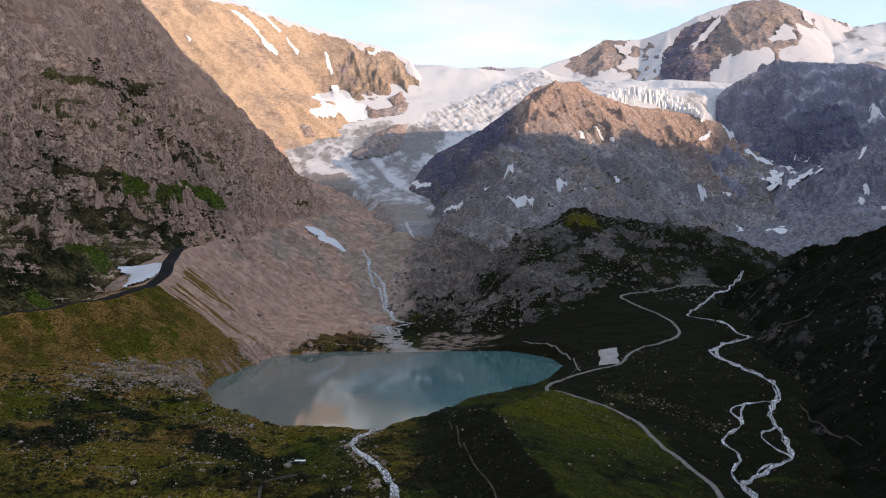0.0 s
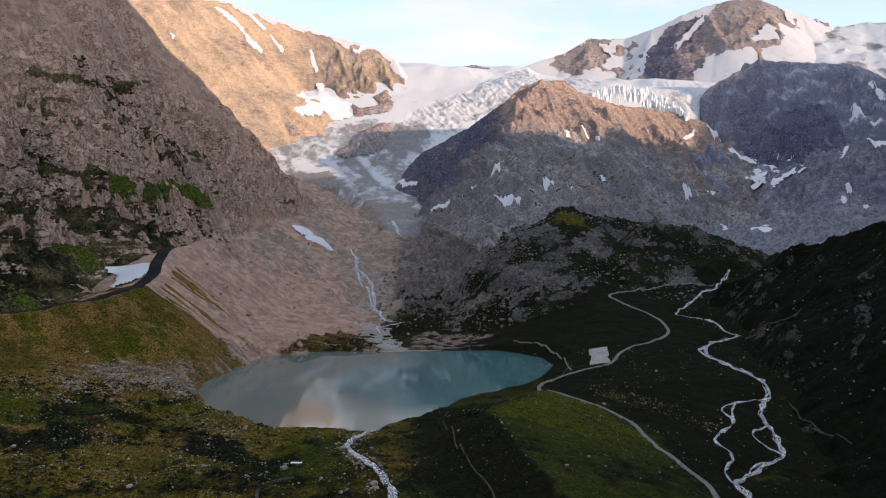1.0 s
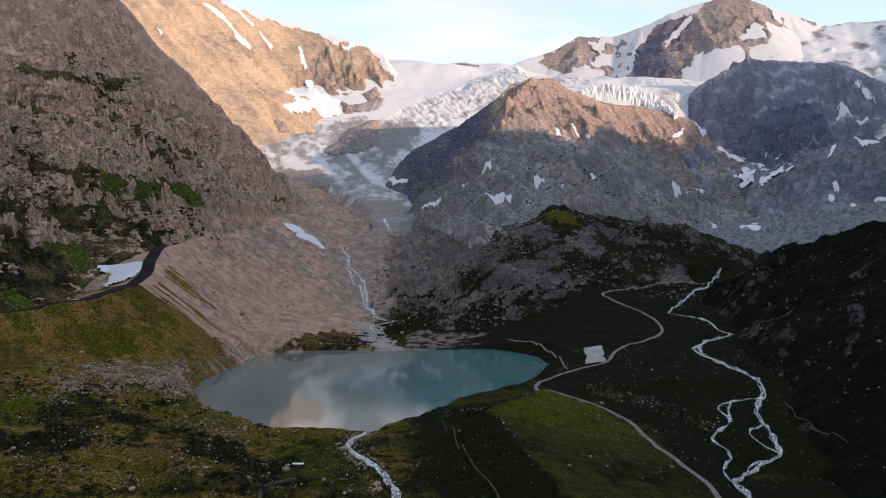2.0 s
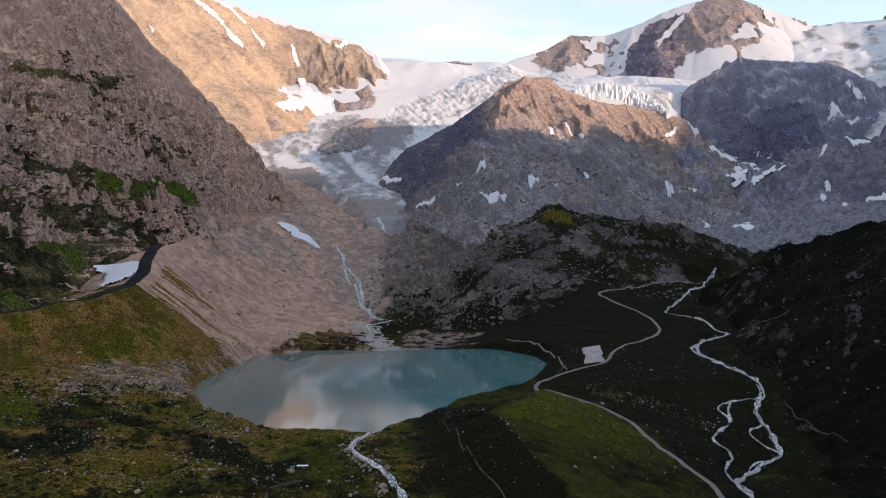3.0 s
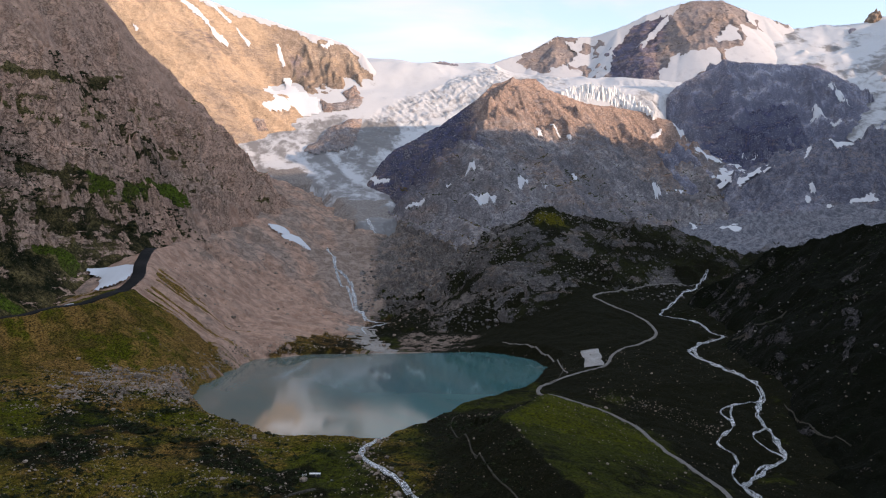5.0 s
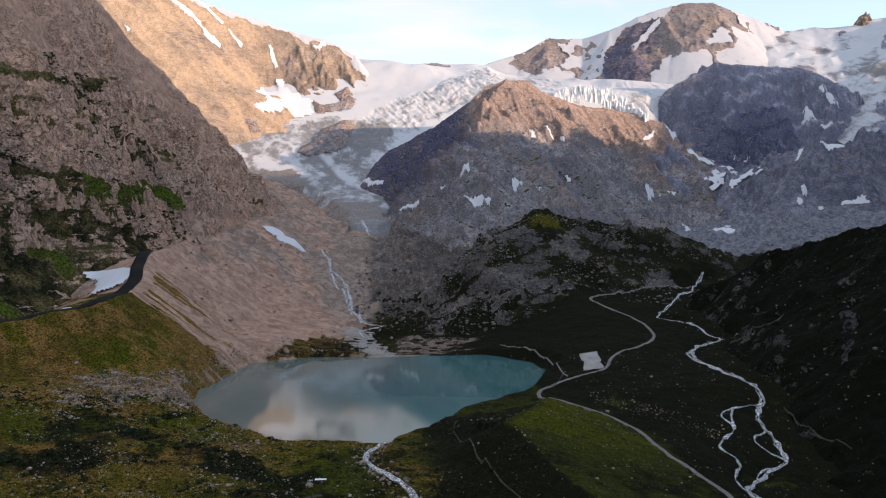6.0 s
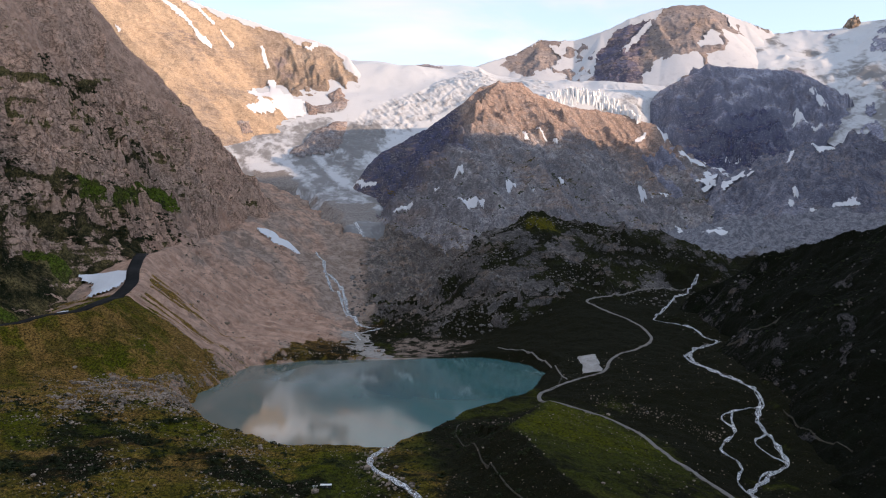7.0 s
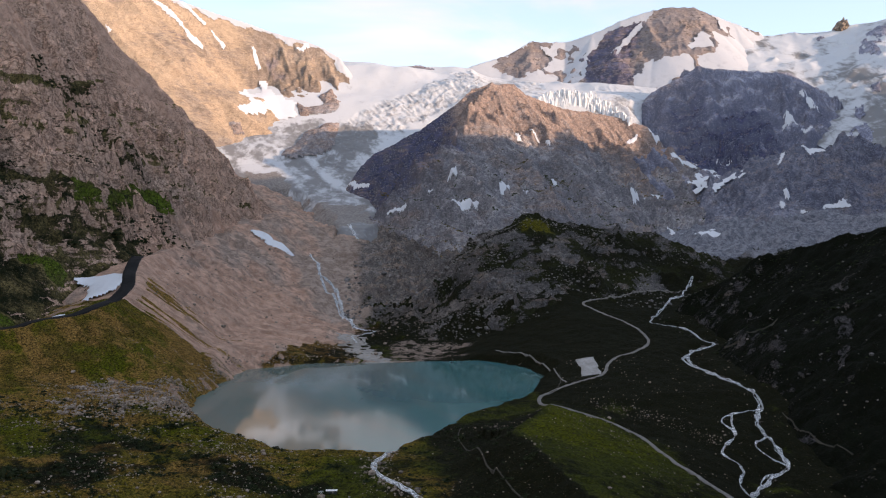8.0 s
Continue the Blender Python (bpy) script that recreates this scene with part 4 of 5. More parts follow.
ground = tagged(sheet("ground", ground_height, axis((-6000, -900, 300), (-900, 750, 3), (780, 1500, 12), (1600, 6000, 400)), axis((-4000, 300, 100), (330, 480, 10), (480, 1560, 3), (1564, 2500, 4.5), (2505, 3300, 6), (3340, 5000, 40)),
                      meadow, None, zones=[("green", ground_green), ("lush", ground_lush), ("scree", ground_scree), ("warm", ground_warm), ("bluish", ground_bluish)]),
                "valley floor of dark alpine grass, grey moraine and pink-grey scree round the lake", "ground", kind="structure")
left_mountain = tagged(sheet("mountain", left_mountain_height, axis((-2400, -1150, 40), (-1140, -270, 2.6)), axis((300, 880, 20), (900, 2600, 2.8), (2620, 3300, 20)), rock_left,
                             zones=[("green", left_green), ("lush", left_lush), ("scree", left_pale_stone), ("warm", left_warm)]), "steep grey-brown rock wall with grassy ledges above the lake", "mountain")
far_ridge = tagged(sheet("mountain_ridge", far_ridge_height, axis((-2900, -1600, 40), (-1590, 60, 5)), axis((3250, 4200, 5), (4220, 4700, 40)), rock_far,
                         zones=[("green", flat(0.0)), ("lush", flat(0.4)), ("scree", flat(0.1)), ("warm", far_warm), ("navy", far_navy)]), "sunlit orange-brown rock ridge with snow in its gullies", "mountain")
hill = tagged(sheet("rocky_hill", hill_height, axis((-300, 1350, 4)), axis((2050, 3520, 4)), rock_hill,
                    zones=[("green", hill_green), ("lush", flat(0.05)), ("scree", hill_scree), ("warm", hill_sun_warm), ("navy", hill_shade)]), "rounded rock hill with a red-brown top and a dark face beside the glacier", "mountain")
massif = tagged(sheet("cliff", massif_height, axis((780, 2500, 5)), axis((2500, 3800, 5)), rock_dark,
                      zones=[("green", flat(0.1)), ("lush", flat(0.2)), ("scree", flat(0.15)), ("warm", flat(0.25)), ("navy", cliff_shade)]), "dark blue-grey cliff with snow on its ledges", "cliff")
hump = tagged(sheet("rock_shoulder", hump_height, axis((900, 2300, 5)), axis((1950, 3150, 5)), rock_shoulder,
                    zones=[("green", flat(0.2)), ("lush", flat(0.1)), ("scree", flat(0.2)), ("warm", flat(0.1))]), "dark rounded rock shoulder streaked with thin snow", "mountain")
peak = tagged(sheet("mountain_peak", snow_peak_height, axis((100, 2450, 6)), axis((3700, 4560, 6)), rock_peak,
                    zones=[("green", flat(0.0)), ("lush", flat(0.4)), ("scree", flat(0.1)), ("warm", flat(0.3)), ("navy", peak_shade)]), "high brown rock peak under a broad snow cap", "mountain")
right_sky = tagged(sheet("snow_ridge", right_sky_height, axis((1900, 3300, 9)), axis((2800, 4400, 9)), ice, zones=[("dirt", ridge_dirt)]), "distant white snow ridge with crevassed slopes", "mountain")
knoll = tagged(sheet("knoll", knoll_height, axis((-20, 760, 2.5)), axis((1300, 2080, 2.5)), knoll_turf,
                     zones=[("green", knoll_green), ("lush", knoll_lush), ("scree", flat(0.0)), ("warm", flat(0.2))]), "dark grassy knoll strewn with grey rock", "hill")
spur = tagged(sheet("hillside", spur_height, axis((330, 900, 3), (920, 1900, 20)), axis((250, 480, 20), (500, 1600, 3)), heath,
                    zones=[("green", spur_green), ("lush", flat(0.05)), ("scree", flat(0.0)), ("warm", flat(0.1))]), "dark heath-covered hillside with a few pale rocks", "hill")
right_mountain = tagged(sheet("mountain", right_mountain_height, axis((300, 5000, 50)), axis((-2500, 4500, 50)), rock_dark,
                              zones=[("green", flat(0.3)), ("lush", flat(0.1)), ("scree", flat(0.1)), ("warm", flat(0.2))]), "high dark mountain across the valley from the lake", "mountain")
glacier = tagged(sheet("glacier", glacier_height, axis((-700, 1300, 5), (1310, 2300, 10)), axis((2300, 4450, 5)), ice, zones=[("dirt", glacier_dirt_shade), ("rubble", glacier_rubble)]),
                 "white crevassed glacier with a grey dirty tongue", "glacier")

# the lake, to just under its shores
lx, ly = np.meshgrid(axis((-330, 210, 6)), axis((740, 1320, 6)))
wet = in_lake(lx, ly) > -9
wet = wet[:-1, :-1] | wet[1:, :-1] | wet[:-1, 1:] | wet[1:, 1:]
index = np.arange(lx.size).reshape(lx.shape)
lq = np.stack([index[:-1, :-1], index[:-1, 1:], index[1:, 1:], index[1:, :-1]], -1)[wet]
used, faces = np.unique(lq, return_inverse=True)


def lake_mirror_grey(x, y):
    """How far the water is greyed, painting in the reflected slope: most on the side of the scree and the brook."""
    return np.clip(0.9 * smooth(60, -170, x - 0.1 * (y - 1000) + 45 * fbm(x, 0.35 * y, 60, 4, 361)) + 0.25 * fbm(x + 0.4 * y, 0.3 * y, 35, 4, 363), 0, 1)


lake = tagged(new("lake", mesh_of("lake", np.stack([lx.ravel()[used], ly.ravel()[used], 0 * used], -1), faces.reshape(-1, 4), lake_water, [("silt", lake_mirror_grey(lx.ravel()[used], ly.ravel()[used]))])), "still milky-turquoise glacier lake mirroring the ridge", "lake", kind="structure")


# ---- snow that lies on the peaks ----
FAR_TOP = FAR_CREST[1:9]


def far_cap(x, y, z):
    d, _, along = to_line(x, y, FAR_TOP)
    return (d < 30) & (d > -(17 + 16 * fbm(x, y, 45, 4, 401)) * smooth(0, 300, along))


PEAK_FACE = [[(1118, 4129), (1179, 4316), (1299, 4395), (1492, 4384), (1572, 4386), (1661, 4430), (1850, 4420), (1969, 4348), (1885, 4233), (1805, 4206), (1605, 4089), (1429, 4098), (1362, 4041), (1283, 3987)],
             [(664, 4424), (786, 4470), (862, 4500), (930, 4530), (1060, 4530), (1072, 4471), (951, 4479), (1008, 4392), (976, 4335), (881, 4327), (825, 4280), (734, 4371)], [(2040, 4360), (2160, 4345), (2182, 4315), (2110, 4310)]]


def peak_cap(x, y, z):
    rock = region(x, y, PEAK_FACE, 8, 16, 40, 403) - 0.5
    gully = np.abs(to_line(x, y, [(1560, 4400), (1509, 4359), (1399, 4294), (1206, 4165)])[0]) < 11 + 6 * fbm(x, y, 40, 3, 405)
    return (rock < 0) | gully


tagged(sheet("snow_cap", lambda x, y: far_ridge_height(x, y) + 4, axis((-1500, 60, 5)), axis((3850, 4200, 5)), firn, keep=far_cap, zones=[("dirt", flat(0.0))], parent=far_ridge), "white snow crest")
tagged(sheet("snow_cap", lambda x, y: snow_peak_form(x, y) + 2 + 3 * fbm(x, y, 120, 3, 411), axis((100, 2450, 6)), axis((3700, 4560, 6)), firn, keep=peak_cap, zones=[("dirt", flat(0.2))], parent=peak), "white snow fields")


# ---- patches of old snow ----
def drape(name, spec, thick, surface, label="", category="", group="", wave=0.35, zones=(), seed=3, parent=None, lift=1.0, broken=0.0, soften=0):
    """A patch with uneven edges that lies on the land, thickest in its middle."""
    outline = isinstance(spec, list)
    if outline:
        low, high = np.min(spec, 0), np.max(spec, 0)
        cx, cy, wx, wy = *(low + high) / 2, *(high - low) * 0.6 + 4
    else:
        cx, cy, ax, ay, bx, by = spec
        wx, wy = 1.5 * (abs(ax) + abs(bx)) + 3, 1.5 * (abs(ay) + abs(by)) + 3
    step = max(0.8, min(wx, wy) / 24)
    x, y = np.meshgrid(np.arange(cx - wx, cx + wx, min(step, wx / 6)), np.arange(cy - wy, cy + wy, min(2 * step, wy / 6)))
    if outline:
        mask = within(x, y, spec)
        deep = max(mask.max(), 1.0)
        mask = (mask + wave * deep * fbm(x, y, max(deep, 4.0), 3, seed)) / deep
    else:
        mask = blob(x, y, spec, wave, None, seed)
    base = land(x, y)
    for _ in range(soften):
        for shift in (0, 1):
            pad = np.pad(base, [(1, 1) if shift == 0 else (0, 0), (1, 1) if shift == 1 else (0, 0)], "edge")
            base = (pad[:-2] + pad[1:-1] + pad[2:]) / 3 if shift == 0 else (pad[:, :-2] + pad[:, 1:-1] + pad[:, 2:]) / 3
    z = base + lift + thick * np.sqrt(np.clip(mask, 0, 1)) + np.where(mask < 0, np.maximum(mask * 24, -7), 0)
    z = z + broken * blocks(x, y, 9, seed) * np.clip(mask * 3, 0, 1)
    wide = mask > -0.12
    wide = wide[:-1, :-1] & wide[1:, :-1] & wide[:-1, 1:] & wide[1:, 1:]
    quads = np.zeros(wide.shape, bool)
    quads[np.unravel_index(np.argmax(np.where(wide, mask[:-1, :-1], -9)), wide.shape)] = True
    for _ in range(400):
        grown = quads.copy()
        grown[1:] |= quads[:-1]
        grown[:-1] |= quads[1:]
        grown[:, 1:] |= quads[:, :-1]
        grown[:, :-1] |= quads[:, 1:]
        grown &= wide
        if (grown == quads).all():
            break
        quads = grown
    index = np.arange(x.size).reshape(x.shape)
    q = np.stack([index[:-1, :-1], index[:-1, 1:], index[1:, 1:], index[1:, :-1]], -1)[quads]
    used, faces = np.unique(q, return_inverse=True)
    px, py, pz = (a.ravel()[used] for a in (x, y, z))
    ob = new(name, mesh_of(name, np.stack([px, py, pz], -1), faces.reshape(-1, 4), surface, [(key, 0 * px + v) for key, v in zones]))
    ob.parent = parent
    return tagged(ob, label, category, group)


FAR_SNOW = [[(-1048, 3985), (-1013, 4006), (-931, 3962), (-846, 3909), (-792, 3904), (-798, 3877), (-852, 3875), (-916, 3927), (-987, 3949)], [(-941, 4049), (-915, 4060), (-798, 4012), (-809, 3999)], [(-788, 4005), (-753, 3987), (-701, 3965), (-709, 3949), (-762, 3975)], [(-586, 4000), (-577, 4010), (-551, 3975), (-531, 3941), (-548, 3948), (-572, 3973)], [(-377, 4068), (-324, 4122), (-304, 4123), (-343, 4056)], [(-1193, 3736), (-1153, 3717), (-1168, 3708)]]
CIRQUE_SNOW = [[(-584, 3598), (-556, 3724), (-625, 3842), (-658, 3857), (-576, 3875), (-551, 3838), (-522, 3913), (-456, 3870), (-444, 3829), (-366, 3752), (-342, 3674), (-433, 3644), (-539, 3593)]]
HILL_SNOW = [[(184, 2335), (204, 2342), (235, 2345), (271, 2343), (323, 2351), (327, 2338), (270, 2338), (232, 2327), (202, 2321)], [(340, 2407), (364, 2449), (379, 2451), (381, 2445), (345, 2387)], [(493, 2931), (508, 2930), (517, 2892), (499, 2881)], [(553, 2948), (568, 2944), (593, 2907), (578, 2915)], [(605, 2915), (616, 2899), (625, 2890), (610, 2887)], [(588, 2746), (598, 2747), (602, 2715), (580, 2687)], [(413, 2436), (457, 2497), (422, 2430)], [(121, 2431), (150, 2448), (138, 2429)], [(178, 2453), (216, 2451), (218, 2436)],
             [(-20, 2492), (17, 2478), (60, 2459), (66, 2442), (17, 2468)], [(-137, 2997), (-84, 2928), (-39, 2870), (-47, 2857), (-104, 2922)], (200, 2867, 10, -1, -5, -10), (1100, 3366, 24, 10, -3, -10)]
RIGHT_SNOW = [[(1203, 3226), (1237, 3208), (1248, 3178), (1322, 3241), (1293, 3144), (1248, 3148), (1198, 3169)], [(1337, 3165), (1387, 3173), (1388, 3159), (1310, 2929), (1357, 2929), (1372, 2872), (1343, 2854), (1310, 2906), (1282, 2891), (1234, 2846), (1234, 2953), (1117, 2932), (1149, 2880), (1227, 2988), (1208, 3022), (1267, 3071), (1285, 3126)], [(884, 2784), (911, 2803), (921, 2789), (891, 2762)], [(923, 2788), (1049, 3014), (1094, 2986), (1074, 2979), (937, 2790)],
              [(985, 2688), (998, 2655), (916, 2371), (896, 2374), (944, 2540)], [(949, 2434), (997, 2466), (1071, 2532), (1045, 2399), (963, 2255), (900, 2219)], [(1487, 2564), (1542, 2575), (1583, 2570), (1564, 2563), (1500, 2553)], [(1148, 3117), (1184, 3104), (1173, 3111)]]
SHELF_SNOW = [(1500, 3030, 70, 60, 4, -10), (1526, 2893, 50, 60, 4, -12), (1640, 2882, 36, -3, -8, -30), (1409, 2667, 7, -8, -6, -9), (1381, 2642, 6, -8, -6, -8), (1537, 2562, 37, -7, -2, -8), (1429, 2583, 6, -9, -4, -6), (1441, 3208, 28, 3, -4, -11),
              (1805, 3347, 29, -3, 3, -8), (1921, 3398, 32, -22, -10, -9), (1837, 3336, 43, -24, -9, -8), (1210, 3400, 22, -36, -16, -30)]
VALLEY_SNOW = [[(-532, 1312), (-512, 1338), (-482, 1340), (-453, 1307), (-457, 1260), (-476, 1238), (-492, 1228), (-500, 1260), (-504, 1289)], [(-580, 1046), (-562, 1054), (-517, 1098), (-490, 1140), (-500, 1154), (-536, 1120), (-572, 1070)], (-326, 2066, 26, -3, -4, -20), (-284, 2042, 36, 0, -2, -30)]
for specs, where in ((FAR_SNOW, "in a gully of the sunlit ridge"), (CIRQUE_SNOW, "lit by the sun below the ridge"), (HILL_SNOW, "on the rocky hill"), (RIGHT_SNOW, "below the dark cliff"), (SHELF_SNOW, "on a ledge of dark rock"), (VALLEY_SNOW, "at the foot of the rock wall")):
    for n, spec in enumerate(specs):
        if specs is SHELF_SNOW and 1 <= n <= 6:
            drape("snow_streak", spec, 3.0, snow, "thin streak of old snow", "", "", 0.4, [("dirt", 0.05)], 410 + n, hump, 3.5, 0.0, 6)
            continue
        drape("snow_patch", spec, 3.0, snow, "patch of old white snow " + where, "snow patch", "snow patches", 0.16 if specs is VALLEY_SNOW else 0.4, [("dirt", 0.05)], 410 + n, None, 3.5, 0.0, 24 if specs is VALLEY_SNOW else 14 if specs is RIGHT_SNOW else 6)

ISLAND = [("green", 0.0), ("lush", 0.2), ("scree", 0.1), ("warm", 0.6)]
for n, (spec, thick) in enumerate([([(-385, 3327), (-337, 3398), (-289, 3552), (-229, 3600), (-162, 3618), (-164, 3509), (-192, 3368), (-273, 3306), (-340, 3291)], 26), ([(-354, 3761), (-300, 3728), (-224, 3764), (-200, 3823), (-159, 3784), (-182, 3702), (-271, 3676), (-335, 3674)], 12), ([(-258, 3824), (-203, 3918), (-178, 3825), (-223, 3755)], 14), ([(-629, 3539), (-583, 3553), (-557, 3509), (-598, 3489)], 6), ([(180, 4236), (260, 4250), (330, 4240), (260, 4222)], 12)]):
    drape("rock_outcrop", spec, thick, rock_hill if n < 4 else rock_dark, "red-grey rock island in the glacier", "rock outcrop", "rocks in the ice", 0.2, ISLAND, 441 + n, None, 2.0, 6.0 if n == 0 else 4.0)


# ---- roads, paths and streams ----
def curve_of(line, step=4.0):
    """Points every few metres on a smooth line through those given."""
    pts, out = np.array([p[:2] for p in line], float), []
    pts = np.vstack([2 * pts[0] - pts[1], pts, 2 * pts[-1] - pts[-2]])
    for a, b, c, d in zip(pts, pts[1:], pts[2:], pts[3:]):
        n = max(2, int(math.hypot(*(c - b)) / step))
        t = np.arange(n)[:, None] / n
        out.append(0.5 * (2 * b + (c - a) * t + (2 * a - 5 * b + 4 * c - d) * t**2 + (3 * b - a - 3 * c + d) * t**3))
    return np.vstack(out + [pts[-2][None]])


def ribbon(name, line, width, surface, label="", category="", kind="structure", lift=0.35, wild=0.0, parent=None, across=5, seed=500, sway=0.0):
    """A strip that follows the ground, with sides that go into it. wild: how unevenly wide it is."""
    mid = curve_of(line)
    ahead = np.gradient(mid, axis=0)
    ahead /= np.maximum(np.hypot(ahead[:, 0], ahead[:, 1]), 1e-6)[:, None]
    side = np.stack([-ahead[:, 1], ahead[:, 0]], -1)
    run = np.arange(len(mid)) * 4.0
    mid = mid + (sway * fbm(run, 0 * run + 7, 26, 3, seed + 3))[:, None] * side
    wide = [width * (0.5 + wild * fbm(run, 0 * run + k * 91, 14, 3, seed)) for k in (0, 1)]
    rows = []
    for k in range(-1, across + 1):
        f = min(max(k / (across - 1), 0), 1)
        off = (-wide[0] + f * (wide[0] + wide[1]))[:, None] * side
        if k in (-1, across):
            off = off * 1.12
        xy = mid + off
        z = land(xy[:, 0], xy[:, 1])
        rows.append(np.column_stack([xy, z + (lift if 0 <= k < across else -1.5)]))
    rows = np.array(rows)
    if not wild:
        level = rows[1:-1, :, 2].max(0)
        level = np.convolve(np.pad(level, 3, "edge"), np.ones(7) / 7, "valid")
        rows[1:-1, :, 2] = np.maximum(rows[1:-1, :, 2], level - 0.2)
    n, m = rows.shape[:2]
    index = np.arange(n * m).reshape(n, m)
    q = np.stack([index[:-1, :-1], index[1:, :-1], index[1:, 1:], index[:-1, 1:]], -1).reshape(-1, 4)
    ob = new(name, mesh_of(name, rows.reshape(-1, 3), q[:, ::-1], surface))
    ob.parent = parent
    return tagged(ob, label, category, "", kind)


ROAD = [(214, 560), (214, 599), (217, 640), (212, 670), (210, 716), (203, 734), (201, 770), (202, 819), (191, 848), (177, 868), (164, 890), (148, 904), (132, 918), (124, 950), (131, 984), (149, 1000), (179, 1017), (212, 1033),
        (237, 1056), (256, 1097), (279, 1133), (319, 1156), (354, 1202), (369, 1255), (365, 1307), (345, 1363), (329, 1425), (323, 1450), (344, 1473), (392, 1490), (448, 1529), (509, 1542), (556, 1545)]
ribbon("road", ROAD, 4.6, gravel, "narrow grey mountain road winding past the lake", "road")
ribbon("footpath", [(130, 1296), (150, 1262), (169, 1232), (182, 1167), (181, 1097), (176, 1025)], 1.8, gravel, "pale footpath along the lake shore", "path")
ribbon("footpath", [(184, 1090), (172, 1039), (158, 1006), (146, 999)], 1.3, trail_soil, "short trodden path joining the road", "path")
ribbon("footpath", [(16, 852), (10, 841), (6, 814), (8, 784), (12, 720), (14, 671), (23, 625), (32, 590), (37, 560), (40, 500)], 1.1, trail_soil, "narrow trodden path over the grassy mound", "path")
ribbon("track", [(-130, 530), (-133, 566), (-136, 582), (-139, 601), (-136, 614), (-127, 622), (-116, 626)], 2.6, trail_soil, "rutted farm track in the meadow", "path")
ribbon("footpath", [(396, 885), (391, 858), (384, 820), (387, 781), (395, 750)], 0.9, trail_soil, "faint trail on the dark hillside", "path")
ribbon("footpath", [(450, 1143), (462, 1128), (478, 1112), (500, 1116), (522, 1124)], 2.0, trail_soil, "pale stony trail up the dark hillside", "path")
# black strip laid in the hollow to paint the shade behind the crest
ribbon("gully", [(-600, 988), (-510, 1064), (-461, 1110), (-446, 1150), (-442, 1185), (-440, 1258), (-455, 1330), (-466, 1405), (-474, 1455)], 19.0, grain_material("crest_shade_black", (0.005, 0.005, 0.006), (0.014, 0.013, 0.013), 0.5), "black strip painting the shade behind the moraine crest", "gully", lift=0.7)

RIVER = [(600, 1600), (585, 1576), (560, 1541), (534, 1504), (502, 1477), (445, 1393), (422, 1361), (413, 1345), (427, 1328), (448, 1317), (457, 1278), (457, 1221), (462, 1201), (443, 1188), (429, 1186), (406, 1160), (393, 1145), (377, 1086), (381, 1053), (388, 1017),
         (390, 979), (395, 959), (389, 929), (383, 908), (367, 890), (359, 870), (353, 846), (352, 828), (344, 795), (336, 767), (325, 755), (311, 751), (298, 740), (275, 715), (258, 682), (259, 668), (255, 647), (239, 610), (230, 570)]
river = ribbon("river", RIVER, 1.9, foam_water, "white foaming meltwater river in the valley", "river", lift=0.7, wild=0.7, sway=1.2)
ribbon("river_arm", RIVER, 1.8, foam_water, lift=0.75, wild=0.7, parent=river, kind="", seed=505, sway=3.4)
ribbon("river_arm", RIVER[12:], 1.6, foam_water, lift=0.75, wild=0.7, parent=river, kind="", seed=507, sway=4.5)
ribbon("river_arm", [(383, 906), (357, 897), (336, 888), (314, 866), (315, 852), (316, 839), (305, 821), (288, 808), (278, 793), (279, 781), (282, 762), (270, 736), (259, 717), (258, 690)], 2.2, foam_water, lift=0.7, wild=0.7, sway=1.5, parent=river, kind="", seed=510)
ribbon("river_arm", [(353, 838), (325, 811), (320, 794), (325, 786), (338, 768)], 1.8, foam_water, lift=0.7, wild=0.42, sway=2.0, parent=river, kind="", seed=520)
ribbon("river_arm", [(336, 888), (328, 872), (322, 860), (316, 843)], 2.2, foam_water, lift=0.7, wild=0.35, parent=river, kind="", seed=522)
ribbon("river_arm", [(395, 1150), (372, 1112), (380, 1066)], 3.0, foam_water, lift=0.7, wild=0.35, parent=river, kind="", seed=524)
ribbon("stream", [(-66, 784), (-70, 770), (-77, 753), (-82, 735), (-82, 711), (-72, 687), (-60, 657), (-48, 634), (-42, 613), (-37, 597), (-36, 560)], 6.0, foam_water, "white foaming stream flowing out of the lake", "stream", lift=0.7, wild=0.2, seed=530)
brook = ribbon("brook", [(-212, 2130), (-187, 2022), (-182, 1951), (-164, 1918), (-146, 1893), (-133, 1825), (-118, 1701), (-103, 1605), (-85, 1566)], 7.0, foam_water, "white meltwater brook tumbling down the scree", "stream", lift=0.9, wild=0.35, seed=540)
ribbon("brook_arm", [(-182, 1951), (-172, 1900), (-150, 1850), (-133, 1760), (-120, 1680)], 5.5, foam_water, lift=0.9, wild=0.35, parent=brook, kind="", seed=542)
ribbon("brook_arm", [(-85, 1566), (-57, 1520), (-81, 1505), (-104, 1486), (-95, 1440)], 3.0, foam_water, lift=0.7, wild=0.35, parent=brook, kind="", seed=544)
ribbon("silt_bar", [(-112, 1500), (-95, 1430), (-84, 1370), (-70, 1310), (-55, 1268)], 42.0, silt, "flat grey silt delta where the brook enters the lake", "delta", lift=0.3, wild=0.25, seed=546)
ribbon("waterfall", [(-113, 2440), (-106, 2395), (-98, 2365), (-87, 2292)], 7.0, foam_water, "white waterfall below the glacier tongue", "waterfall", lift=1.5, wild=0.3, seed=550)

ribbon("car_park", [(219, 1052), (224, 1080), (231, 1115), (238, 1152)], 24.0, pale_gravel, "empty pale gravel car park beside the road", "car park", lift=0.6, wild=0.1, seed=455)


